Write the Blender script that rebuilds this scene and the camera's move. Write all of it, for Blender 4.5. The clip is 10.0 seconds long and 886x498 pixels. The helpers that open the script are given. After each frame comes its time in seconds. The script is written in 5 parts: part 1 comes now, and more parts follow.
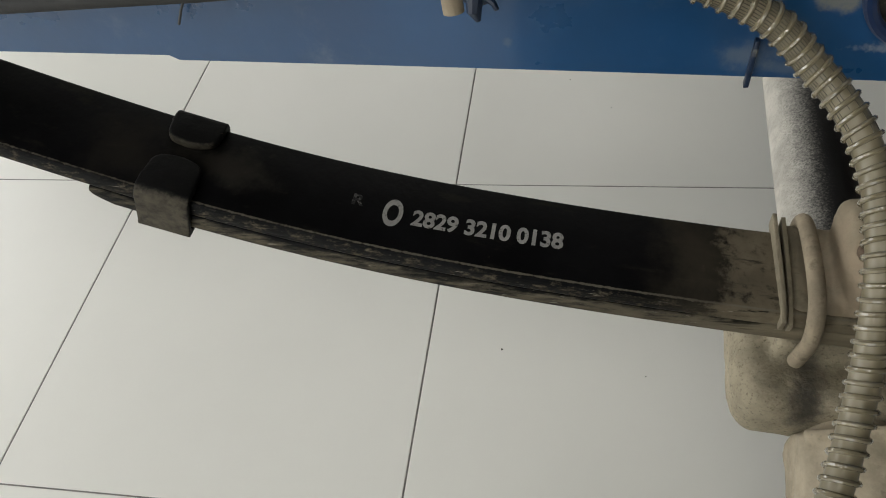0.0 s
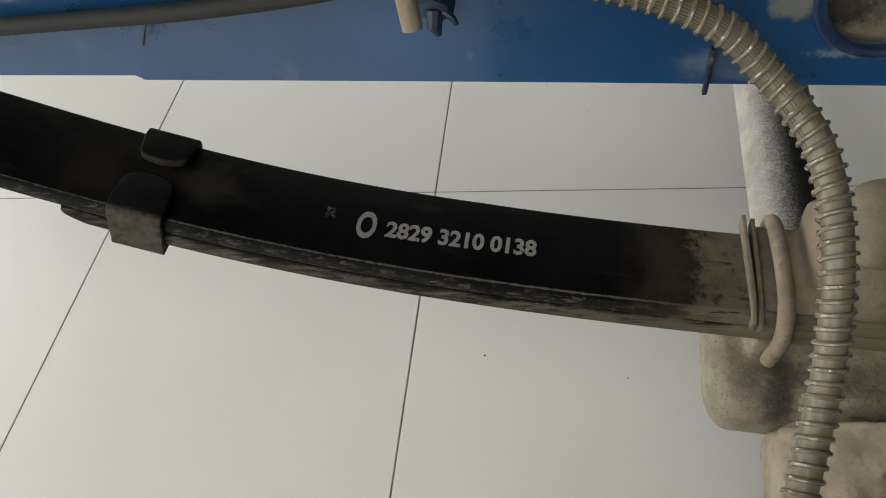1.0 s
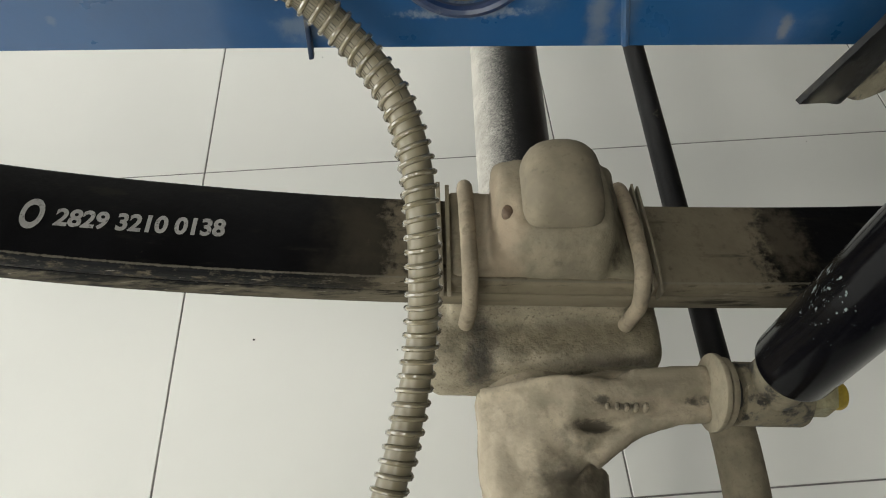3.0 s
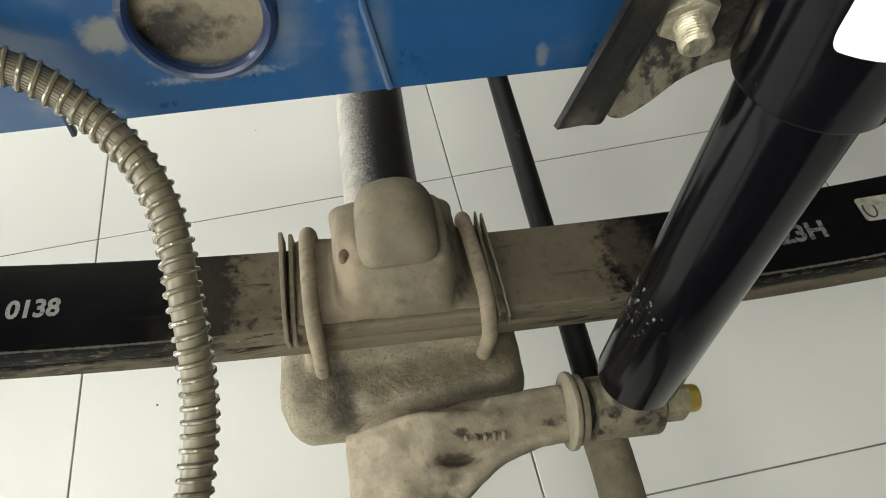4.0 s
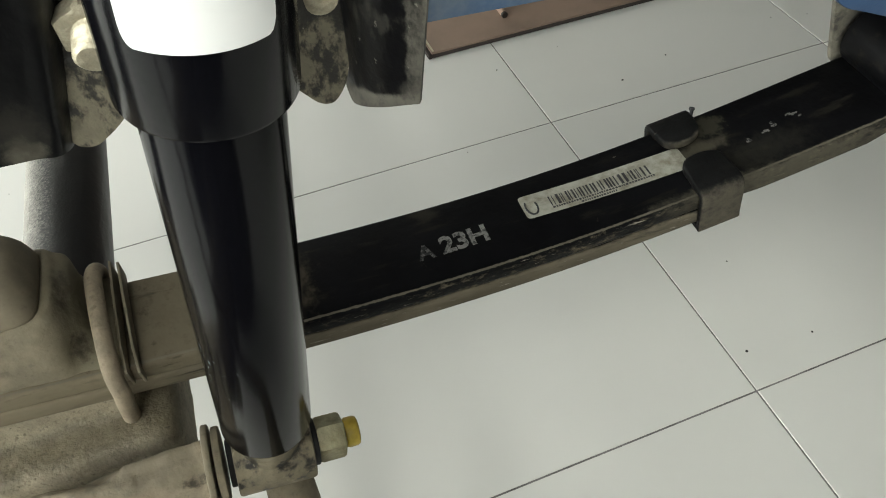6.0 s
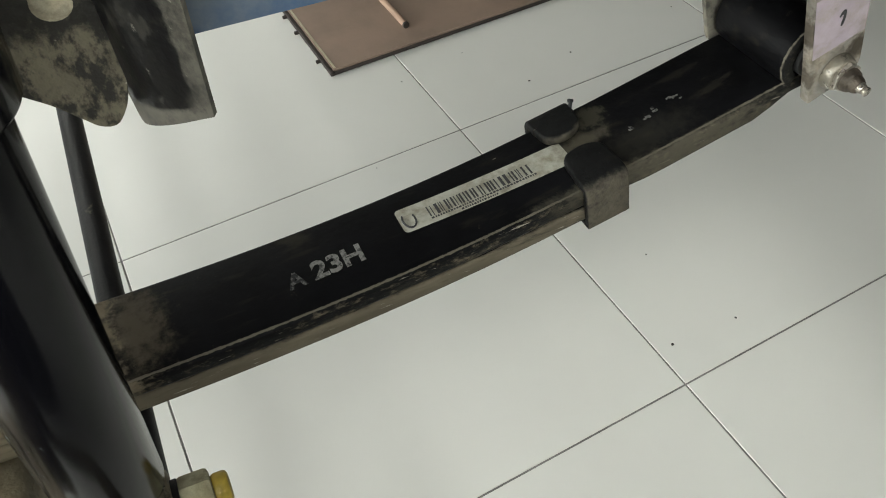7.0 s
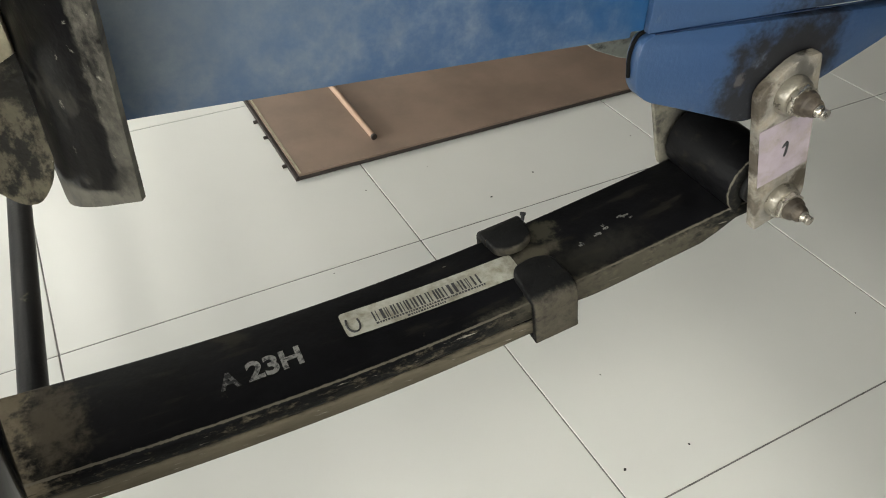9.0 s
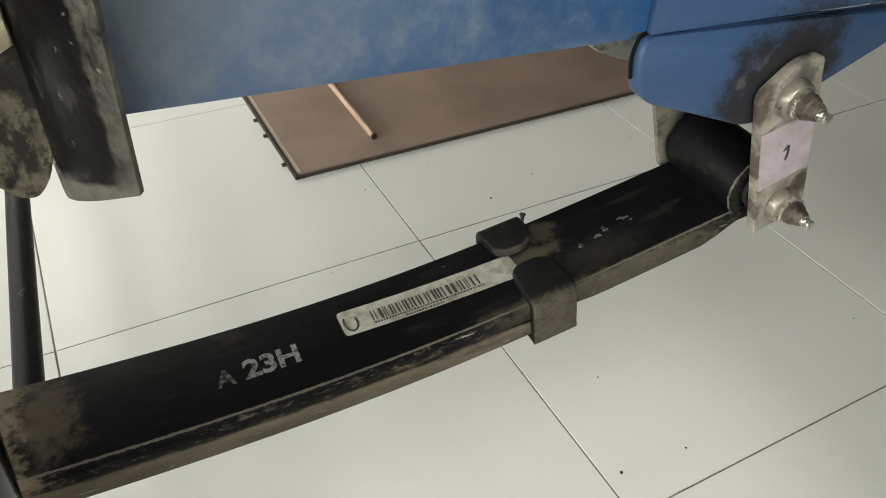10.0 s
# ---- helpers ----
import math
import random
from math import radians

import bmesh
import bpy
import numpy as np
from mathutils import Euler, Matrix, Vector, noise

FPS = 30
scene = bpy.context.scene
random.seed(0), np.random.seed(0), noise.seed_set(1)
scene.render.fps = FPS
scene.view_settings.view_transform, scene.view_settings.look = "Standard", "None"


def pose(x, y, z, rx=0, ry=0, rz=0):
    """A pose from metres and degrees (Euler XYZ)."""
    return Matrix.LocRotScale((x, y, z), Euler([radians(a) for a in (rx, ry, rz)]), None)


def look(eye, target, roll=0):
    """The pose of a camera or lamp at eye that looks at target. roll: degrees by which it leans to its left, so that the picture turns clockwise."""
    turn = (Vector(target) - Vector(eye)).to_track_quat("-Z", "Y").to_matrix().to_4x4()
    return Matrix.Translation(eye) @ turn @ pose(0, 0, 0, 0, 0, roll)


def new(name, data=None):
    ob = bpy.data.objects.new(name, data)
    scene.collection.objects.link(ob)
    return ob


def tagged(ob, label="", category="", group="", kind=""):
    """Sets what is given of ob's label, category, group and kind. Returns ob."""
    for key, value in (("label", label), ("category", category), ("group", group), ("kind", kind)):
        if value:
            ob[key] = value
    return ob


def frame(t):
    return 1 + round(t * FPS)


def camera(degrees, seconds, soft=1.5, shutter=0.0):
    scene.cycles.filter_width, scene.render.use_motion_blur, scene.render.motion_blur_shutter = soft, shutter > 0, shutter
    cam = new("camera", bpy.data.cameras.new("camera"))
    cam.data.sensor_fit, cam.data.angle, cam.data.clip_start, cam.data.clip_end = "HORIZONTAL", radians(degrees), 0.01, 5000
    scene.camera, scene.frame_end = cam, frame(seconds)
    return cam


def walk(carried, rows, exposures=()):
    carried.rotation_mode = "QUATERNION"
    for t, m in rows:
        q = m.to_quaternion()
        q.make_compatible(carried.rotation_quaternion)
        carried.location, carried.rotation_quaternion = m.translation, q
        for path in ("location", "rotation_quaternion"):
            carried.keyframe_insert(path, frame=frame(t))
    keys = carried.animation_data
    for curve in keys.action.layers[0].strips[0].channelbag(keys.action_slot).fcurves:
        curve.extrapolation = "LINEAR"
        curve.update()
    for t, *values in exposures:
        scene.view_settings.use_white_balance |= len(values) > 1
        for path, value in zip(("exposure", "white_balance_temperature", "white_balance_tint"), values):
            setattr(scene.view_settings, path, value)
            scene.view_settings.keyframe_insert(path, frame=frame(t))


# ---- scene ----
cam = camera(60.4, 10.0, soft=1.0)
PATH = [
    (0, (-0.2114, -0.3986, 0.963), (-0.6356, 0.8179, -0.567), -11.0),
    (0.5, (-0.2114, -0.3986, 0.964), (-0.6435, 0.8155, -0.566), -12.1),
    (0.8, (-0.2080, -0.3986, 0.9705), (-0.6312, 0.7597, -0.4749), -13.17),
    (1, (-0.2005, -0.396, 0.967), (-0.5926, 0.8372, -0.559), -11.4),
    (1.2, (-0.1919, -0.3913, 0.9673), (-0.5065, 0.7910, -0.4864), -9.77),
    (1.5, (-0.1809, -0.3879, 0.968), (-0.4767, 0.8613, -0.567), -9.1),
    (1.8, (-0.1592, -0.3887, 0.9649), (-0.4179, 0.7852, -0.5064), -8.20),
    (2, (-0.1479, -0.3862, 0.961), (-0.382, 0.8512, -0.593), -7.8),
    (2.3, (-0.1273, -0.3821, 0.9586), (-0.2957, 0.7898, -0.5274), -6.20),
    (2.5, (-0.1123, -0.3793, 0.955), (-0.2438, 0.8495, -0.618), -5.3),
    (2.8, (-0.0898, -0.3774, 0.9486), (-0.1486, 0.7871, -0.5516), -3.35),
    (3, (-0.0755, -0.3744, 0.941), (-0.0859, 0.8367, -0.651), -1.7),
    (3.2, (-0.0577, -0.3732, 0.9413), (-0.0471, 0.7774, -0.5707), -2.22),
    (4.3, (0.0374, -0.3685, 0.946), (0.1868, 0.888, -0.602), -3.8),
    (4.5, (0.0508, -0.3758, 0.947), (0.2469, 0.8692, -0.606), -2.4),
    (4.8, (0.0859, -0.3805, 0.9404), (0.3266, 0.7977, -0.5306), -1.93),
    (5, (0.1072, -0.3829, 0.935), (0.3544, 0.8818, -0.594), -2.6),
    (5.2, (0.1263, -0.3843, 0.9304), (0.3654, 0.8171, -0.5220), -2.98),
    (5.5, (0.1674, -0.3847, 0.921), (0.4712, 0.8509, -0.623), -2.4),
    (5.7, (0.1885, -0.3866, 0.915), (0.5251, 0.8537, -0.618), -2.3),
    (6.8, (0.2705, -0.3816, 0.8717), (0.6911, 0.7982, -0.5570), -5.22),
    (7, (0.2792, -0.3779, 0.868), (0.7774, 0.8539, -0.627), -4.3),
    (7.2, (0.2828, -0.3744, 0.8644), (0.8021, 0.8060, -0.5311), -3.07),
    (7.5, (0.2879, -0.3714, 0.859), (0.8993, 0.8793, -0.577), -1.1),
    (7.7, (0.2878, -0.3733, 0.8597), (0.8707, 0.8344, -0.4864), -1.20),
    (8, (0.29, -0.3743, 0.858), (0.9437, 0.9297, -0.51), 0.1),
    (8.5, (0.2882, -0.3774, 0.861), (0.9799, 0.9637, -0.451), 1.0),
    (9, (0.2933, -0.3791, 0.856), (0.966, 1.0, -0.428), 1.5),
    (9.5, (0.2923, -0.3792, 0.855), (0.9636, 1.0089, -0.419), 2.1),
    (10, (0.2932, -0.3781, 0.854), (0.97, 1.0002, -0.427), 2.3),
]
walk(cam, [(t, look(eye, target, roll)) for t, eye, target, roll in PATH],
     exposures=[(0, -0.83, 6500, 10), (1.5, -0.81, 6500, 10), (2.0, -0.75, 6500, 10), (2.5, -0.72, 6550, 9), (3, -0.29, 6550, 8), (4.5, 0.06, 6600, 6), (5.5, 0.13, 6480, 5), (7, 0.36, 6400, 6), (8.5, 0.52, 6600, 8), (10, 0.52, 6600, 8)])

# ---- world and light ----
world = bpy.data.worlds.new("world")
scene.world = world
world.use_nodes = True
bgn = world.node_tree.nodes["Background"]
sky = world.node_tree.nodes.new("ShaderNodeTexSky")
sky.sky_type, sky.sun_disc = "NISHITA", False
sky.sun_elevation, sky.sun_rotation = radians(40), radians(-60)
world.node_tree.links.new(sky.outputs[0], bgn.inputs[0])
bgn.inputs[1].default_value = 0.08

ROOM = (-4.5, 2.4, -4.2, 5.5, 3.3)   # x0, x1, y0, y1, height


def area_lamp(name, m, sx, sy, watts, colour):
    lamp = bpy.data.lights.new(name, "AREA")
    lamp.shape, lamp.size, lamp.size_y, lamp.energy, lamp.color = "RECTANGLE", sx, sy, watts, colour
    ob = new(name, lamp)
    ob.matrix_world = m
    return ob


# Ceiling panels are unseen, added where they balance floor and rail brightness.
PANELS = [(x, y) for x in (-3.2, -1.8, -0.4) for y in (-3.2, -1.8)] + [(-3.4, 4.8), (-2.0, 4.8), (-0.6, 4.8)]
for px, py in PANELS:
    area_lamp("added_ceiling_lamp", pose(px, py, ROOM[4] - 0.045, 0, 0, 0), 0.56, 1.16, 11, (0.975, 0.98, 0.915))
area_lamp("window_lamp", look((ROOM[0] + 0.1, 0.2, 1.5), (0, 0.2, 0.7)), 5.2, 2.4, 288, (0.98, 0.98, 0.95))
# South window is unseen, assumed from light on the rail; lamp added as fill.
area_lamp("window_lamp", look((-1.6, ROOM[2] + 0.1, 1.5), (-1.4, 0, 0.7)), 3.2, 2.3, 92, (0.98, 0.98, 0.94))


# ---- materials ----
def surf(name, base, rough=0.5, metal=0.0, var=0.25, vscale=9.0, dust=None, amount=0.0, dscale=14.0, sharp=0.25,
         up=0.0, side=0.0, west=0.0, span=None, zspan=None, bump=0.15, bscale=320.0, coat=0.0, spec=0.5, rvar=0.12, stretch=(1, 1, 1), layers=(), blobs=(), spots=()):
    """A surface with colour variation, fine relief and, where dust is given, patches of dust or painted tone in a noisy
    outline.
    """
    m = bpy.data.materials.new(name)
    m.use_nodes = True
    nt = m.node_tree
    N, L = nt.nodes, nt.links.new
    b = N["Principled BSDF"]
    geo = N.new("ShaderNodeNewGeometry")
    mp = N.new("ShaderNodeMapping")
    mp.inputs["Scale"].default_value = stretch
    L(geo.outputs["Position"], mp.inputs[0])

    def noise_tex(scale, detail=5.0, rough_=0.6):
        n = N.new("ShaderNodeTexNoise")
        n.inputs["Scale"].default_value, n.inputs["Detail"].default_value, n.inputs["Roughness"].default_value = scale, detail, rough_
        L(mp.outputs[0], n.inputs["Vector"])
        return n.outputs["Fac"]

    def math_(op, a, c, clamp=False):
        q = N.new("ShaderNodeMath")
        q.operation, q.use_clamp = op, clamp
        for k, v in enumerate((a, c)):
            if isinstance(v, (int, float)):
                q.inputs[k].default_value = v
            else:
                L(v, q.inputs[k])
        return q.outputs[0]

    def ramp(v, lo, hi):
        q = N.new("ShaderNodeMapRange")
        q.interpolation_type = "SMOOTHSTEP"
        q.inputs["From Min"].default_value, q.inputs["From Max"].default_value = lo, hi
        L(v, q.inputs["Value"])
        return q.outputs["Result"]

    def mix(f, a, c):
        q = N.new("ShaderNodeMix")
        q.data_type = "RGBA"
        for sock, v in ((q.inputs[0], f), (q.inputs[6], a), (q.inputs[7], c)):
            if isinstance(v, tuple):
                sock.default_value = (*v, 1)
            elif isinstance(v, (int, float)):
                sock.default_value = v
            else:
                L(v, sock)
        return q.outputs[2]

    lo = tuple(c * (1 - var) for c in base)
    hi = tuple(min(1, c * (1 + var)) for c in base)
    col = mix(ramp(noise_tex(vscale), 0.3, 0.7), lo, hi)
    rough_out = math_("ADD", math_("MULTIPLY", noise_tex(vscale * 2.3), 2 * rvar), rough - rvar)
    if dust:
        f = math_("ADD", noise_tex(dscale, 8.0, 0.68), amount - 0.5)
        nrm = N.new("ShaderNodeSeparateXYZ")
        L(geo.outputs["Normal"], nrm.inputs[0])
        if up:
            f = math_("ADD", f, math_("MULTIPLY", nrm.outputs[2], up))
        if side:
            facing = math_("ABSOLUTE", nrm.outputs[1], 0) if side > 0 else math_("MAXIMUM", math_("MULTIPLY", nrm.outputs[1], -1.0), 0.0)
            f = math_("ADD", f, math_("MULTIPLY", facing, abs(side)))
        # extra paleness of west faces, also used to paint side light
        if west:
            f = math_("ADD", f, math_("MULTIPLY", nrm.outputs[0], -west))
        if zspan:
            sz = N.new("ShaderNodeSeparateXYZ")
            L(geo.outputs["Position"], sz.inputs[0])
            z0, z1, soft, gain = zspan
            inside = math_("MULTIPLY", ramp(sz.outputs[2], z0 - soft, z0 + soft), math_("SUBTRACT", 1.0, ramp(sz.outputs[2], z1 - soft, z1 + soft)))
            f = math_("ADD", f, math_("MULTIPLY", inside, gain))
        for x0, x1, soft, gain in ([span] if isinstance(span, tuple) else span or []):
            sp = N.new("ShaderNodeSeparateXYZ")
            L(geo.outputs["Position"], sp.inputs[0])
            u = sp.outputs[0]
            inside = math_("MULTIPLY", ramp(u, x0 - soft, x0 + soft), math_("SUBTRACT", 1.0, ramp(u, x1 - soft, x1 + soft)))
            f = math_("ADD", f, math_("MULTIPLY", inside, gain))
        f = ramp(f, -sharp, sharp)
        dcol = mix(ramp(noise_tex(38.0), 0.3, 0.7), tuple(c * 0.78 for c in dust), tuple(min(1, c * 1.15) for c in dust))
        dcol = mix(math_("MULTIPLY", ramp(noise_tex(210.0, 3.0), 0.56, 0.74), 0.3), dcol, tuple(c * 0.3 for c in dust))
        col = mix(f, col, dcol)
        rough_out = math_("ADD", math_("MULTIPLY", rough_out, math_("SUBTRACT", 1.0, f)), math_("MULTIPLY", f, 0.88))
        L(math_("MULTIPLY", math_("SUBTRACT", 1.0, f), metal), b.inputs["Metallic"])
        if coat:
            L(math_("MULTIPLY", math_("SUBTRACT", 1.0, f), coat), b.inputs["Coat Weight"])
    else:
        b.inputs["Metallic"].default_value = metal
        b.inputs["Coat Weight"].default_value = coat
    # single stains or painted shade on an upright face: colour, centre x and z, half sizes, strength, grain, sharpness
    for colour, bx, bz, rx_, rz_, gain, grain, edge in blobs:
        sp = N.new("ShaderNodeSeparateXYZ")
        L(geo.outputs["Position"], sp.inputs[0])
        du = math_("MULTIPLY", math_("SUBTRACT", sp.outputs[0], bx), 1 / rx_)
        dv = math_("MULTIPLY", math_("SUBTRACT", sp.outputs[2], bz), 1 / rz_)
        dist = math_("SQRT", math_("ADD", math_("MULTIPLY", du, du), math_("MULTIPLY", dv, dv)), 0)
        f3 = math_("ADD", math_("MULTIPLY", math_("SUBTRACT", noise_tex(grain, 8.0, 0.7), 0.5), 2.2), math_("SUBTRACT", 0.75, dist))
        f3 = math_("MULTIPLY", ramp(f3, -edge, edge), gain)
        col = mix(f3, col, colour)
        rough_out = math_("ADD", math_("MULTIPLY", rough_out, math_("SUBTRACT", 1.0, f3)), math_("MULTIPLY", f3, 0.8))
    # smears, scratches and grit over the rest: colour, amount, scale, sharpness, stretch, roughness, weight of upright faces
    for colour, much, size, edge, pull, rgh, upright in layers:
        lm = N.new("ShaderNodeMapping")
        lm.inputs["Scale"].default_value = pull
        lm.inputs["Location"].default_value = (size * 0.37, much * 3.1, 1.7)
        L(geo.outputs["Position"], lm.inputs[0])
        n = N.new("ShaderNodeTexNoise")
        n.inputs["Scale"].default_value, n.inputs["Detail"].default_value, n.inputs["Roughness"].default_value = size, 6.0, 0.62
        L(lm.outputs[0], n.inputs["Vector"])
        f2 = math_("ADD", n.outputs["Fac"], much - 0.5)
        if upright:
            sn = N.new("ShaderNodeSeparateXYZ")
            L(geo.outputs["Normal"], sn.inputs[0])
            f2 = math_("ADD", f2, math_("MULTIPLY", math_("SUBTRACT", math_("ABSOLUTE", sn.outputs[1], 0), 1.0), upright))
        f2 = ramp(f2, -edge, edge)
        col = mix(f2, col, colour)
        rough_out = math_("ADD", math_("MULTIPLY", rough_out, math_("SUBTRACT", 1.0, f2)), math_("MULTIPLY", f2, rgh))
    # stains and painted light or shade anywhere on the thing: colour, centre, half sizes, strength, grain, sharpness
    for colour, centre, sizes, gain, grain, edge in spots:
        off = N.new("ShaderNodeVectorMath")
        off.operation = "SUBTRACT"
        off.inputs[1].default_value = centre
        L(geo.outputs["Position"], off.inputs[0])
        div = N.new("ShaderNodeVectorMath")
        div.operation = "DIVIDE"
        div.inputs[1].default_value = sizes
        L(off.outputs[0], div.inputs[0])
        far_ = N.new("ShaderNodeVectorMath")
        far_.operation = "LENGTH"
        L(div.outputs[0], far_.inputs[0])
        f4 = math_("ADD", math_("MULTIPLY", math_("SUBTRACT", noise_tex(grain, 7.0, 0.65), 0.5), 2.2), math_("SUBTRACT", 0.75, far_.outputs["Value"]))
        f4 = math_("MULTIPLY", ramp(f4, -edge, edge), gain)
        col = mix(f4, col, colour)
        rough_out = math_("ADD", math_("MULTIPLY", rough_out, math_("SUBTRACT", 1.0, f4)), math_("MULTIPLY", f4, 0.85))
    b.inputs["Coat Roughness"].default_value = 0.08
    b.inputs["Specular IOR Level"].default_value = spec
    L(col, b.inputs["Base Color"])
    L(rough_out, b.inputs["Roughness"])
    if bump:
        bp = N.new("ShaderNodeBump")
        bp.inputs["Strength"].default_value, bp.inputs["Distance"].default_value = bump, 0.0015
        L(math_("ADD", noise_tex(bscale, 3.0), math_("MULTIPLY", noise_tex(bscale / 8, 4.0), 1.5)), bp.inputs["Height"])
        L(bp.outputs[0], b.inputs["Normal"])
    return m


DUST = (0.36, 0.32, 0.235)
MAT_TILE = surf("polished_tile", (0.74, 0.735, 0.69), 0.34, var=0.02, vscale=2.0, bump=0.01, bscale=60, rvar=0.06)
MAT_GROUT = surf("grout", (0.20, 0.19, 0.18), 0.9, var=0.3, vscale=20)
MAT_WALL = surf("wall_paint", (0.78, 0.77, 0.74), 0.8, var=0.03, bump=0.1)
MAT_DARKWALL = surf("dark_wall_paint", (0.07, 0.06, 0.052), 0.7, var=0.08, bump=0.1)
MAT_CEIL = surf("ceiling_paint", (0.06, 0.058, 0.055), 0.9, var=0.05, bump=0.1)
# Pale dust towards the right end also stands in for reflected light.
MAT_BLUE = surf("blue_paint", (0.0105, 0.058, 0.152), 0.30, var=0.12, vscale=7, dust=(0.27, 0.29, 0.29), amount=-0.42, dscale=22, sharp=0.38, span=[(0.24, 1.5, 0.10, 0.19)], bump=0.10, bscale=140, coat=0.45,
                layers=[((0.25, 0.28, 0.31), -0.30, 110, 0.04, (0.5, 1, 1), 0.7, 0.0)],
                blobs=[((0.20, 0.19, 0.14), -0.108, 0.737, 0.013, 0.013, 0.7, 70, 0.3), ((0.17, 0.19, 0.19), -0.147, 0.699, 0.014, 0.011, 0.38, 120, 0.6), ((0.17, 0.19, 0.19), -0.127, 0.692, 0.010, 0.005, 0.3, 120, 0.6),
                       ((0.22, 0.23, 0.21), -0.026, 0.728, 0.013, 0.022, 0.28, 90, 0.8), ((0.25, 0.235, 0.18), 0.005, 0.706, 0.006, 0.030, 0.32, 150, 0.7), ((0.15, 0.17, 0.17), 0.020, 0.715, 0.006, 0.032, 0.3, 80, 0.7),
                       ((0.33, 0.34, 0.33), -0.064, 0.706, 0.036, 0.004, 0.40, 330, 0.35), ((0.14, 0.17, 0.20), -0.274, 0.707, 0.003, 0.003, 0.3, 250, 0.4), ((0.22, 0.26, 0.29), -0.006, 0.742, 0.004, 0.003, 0.3, 250, 0.4),
                       ((0.17, 0.20, 0.22), 0.33, 0.720, 0.075, 0.06, 0.5, 22, 0.8), ((0.24, 0.205, 0.14), 0.103, 0.692, 0.004, 0.008, 0.4, 150, 0.5)])
# Darker blue for the flanges, the tab and the strap's shadow shapes.
MAT_BLUE_DARK = surf("dark_blue_paint", (0.005, 0.014, 0.036), 0.4, var=0.2, bump=0.1, layers=[((0.14, 0.14, 0.12), -0.14, 90, 0.08, (1, 1, 1), 0.8, 0.0)])
MAT_NAVY = surf("navy_rim_paint", (0.005, 0.018, 0.062), 0.35, var=0.2, bump=0.1, coat=0.5, layers=[((0.20, 0.21, 0.20), -0.20, 90, 0.08, (1, 1, 1), 0.8, 0.0)])
MAT_HANGER = surf("blue_hanger_paint", (0.027, 0.059, 0.130), 0.42, var=0.12, vscale=8, bump=0.12, coat=0.1, spec=0.35,
                  blobs=[((0.009, 0.009, 0.011), 0.708, 0.636, 0.060, 0.050, 1.0, 30, 0.35), ((0.010, 0.010, 0.012), 0.686, 0.602, 0.042, 0.040, 0.98, 34, 0.35), ((0.10, 0.09, 0.085), 0.667, 0.623, 0.005, 0.006, 0.6, 200, 0.3)],
                  layers=[((0.10, 0.12, 0.16), -0.20, 40, 0.10, (1, 1, 1), 0.6, 0.0), ((0.02, 0.025, 0.035), -0.22, 45, 0.05, (1, 1, 1), 0.7, 0.0)])
CAKED = [((0.20, 0.171, 0.118), (0.0, -0.043, 0.43), (0.120, 0.010, 0.05), 0.85, 60, 0.5), ((0.17, 0.146, 0.10), (0.008, 0.0, 0.455), (0.085, 0.06, 0.014), 0.85, 60, 0.5), ((0.135, 0.116, 0.081), (0.125, 0.0, 0.45), (0.055, 0.08, 0.04), 0.6, 70, 0.5)]
# The last spot paints shade on the eye's end behind the shackle plate.
LEAF_STAINS_SHADE = CAKED + [((0.15, 0.135, 0.105), (0.25, -0.0386, 0.45), (1.5, 0.0012, 1.5), 0.7, 260, 0.3), ((0.060, 0.056, 0.040), (0.578, 0.024, 0.472), (0.016, 0.014, 0.05), 0.65, 170, 0.3), ((0.085, 0.077, 0.057), (0.625, -0.0425, 0.47), (0.10, 0.0055, 0.05), 0.75, 150, 0.5), ((0.03, 0.028, 0.022), (0.60, -0.02, 0.47), (0.05, 0.018, 0.05), 0.4, 200, 0.5), ((0.080, 0.072, 0.052), (0.556, 0.004, 0.466), (0.030, 0.010, 0.05), 0.85, 90, 0.5), ((0.06, 0.054, 0.040), (0.545, -0.038, 0.466), (0.055, 0.008, 0.05), 0.7, 110, 0.4),
               ((0.040, 0.036, 0.029), (-0.525, 0.004, 0.545), (0.040, 0.020, 0.06), 0.6, 60, 0.6), ((0.028, 0.024, 0.019), (-0.600, -0.005, 0.57), (0.030, 0.035, 0.06), 0.5, 50, 0.7), ((0.11, 0.092, 0.065), (0.200, 0.006, 0.445), (0.022, 0.04, 0.05), 0.5, 150, 0.5), ((0.045, 0.038, 0.027), (-0.142, 0.0, 0.468), (0.030, 0.07, 0.03), 0.7, 40, 0.8),
               ((0.010, 0.010, 0.009), (0.734, -0.0415, 0.5155), (0.040, 0.004, 0.036), 0.95, 80, 0.4)]
LEAF_WEAR = [((0.012, 0.011, 0.009), -0.13, 60, 0.05, (0.14, 1, 1.5), 0.6, 0.0), ((0.02, 0.018, 0.014), -0.19, 26, 0.08, (0.5, 1, 1), 0.6, 0.0), ((0.24, 0.22, 0.185), -0.15, 150, 0.035, (0.26, 1, 2.0), 0.8, 0.12), ((0.004, 0.004, 0.004), -0.12, 130, 0.05, (0.30, 1, 1.8), 0.6, 0.14)]
MAT_LEAF = surf("black_spring_paint", (0.004, 0.004, 0.0045), 0.42, var=0.4, vscale=14, dust=(0.135, 0.114, 0.080), amount=-0.29, dscale=120, sharp=0.13, side=0.17, span=[(-0.125, 0.185, 0.022, 0.42)], bump=0.22, bscale=180, spec=0.07, stretch=(0.8, 0.7, 1.3), layers=LEAF_WEAR, spots=LEAF_STAINS_SHADE)
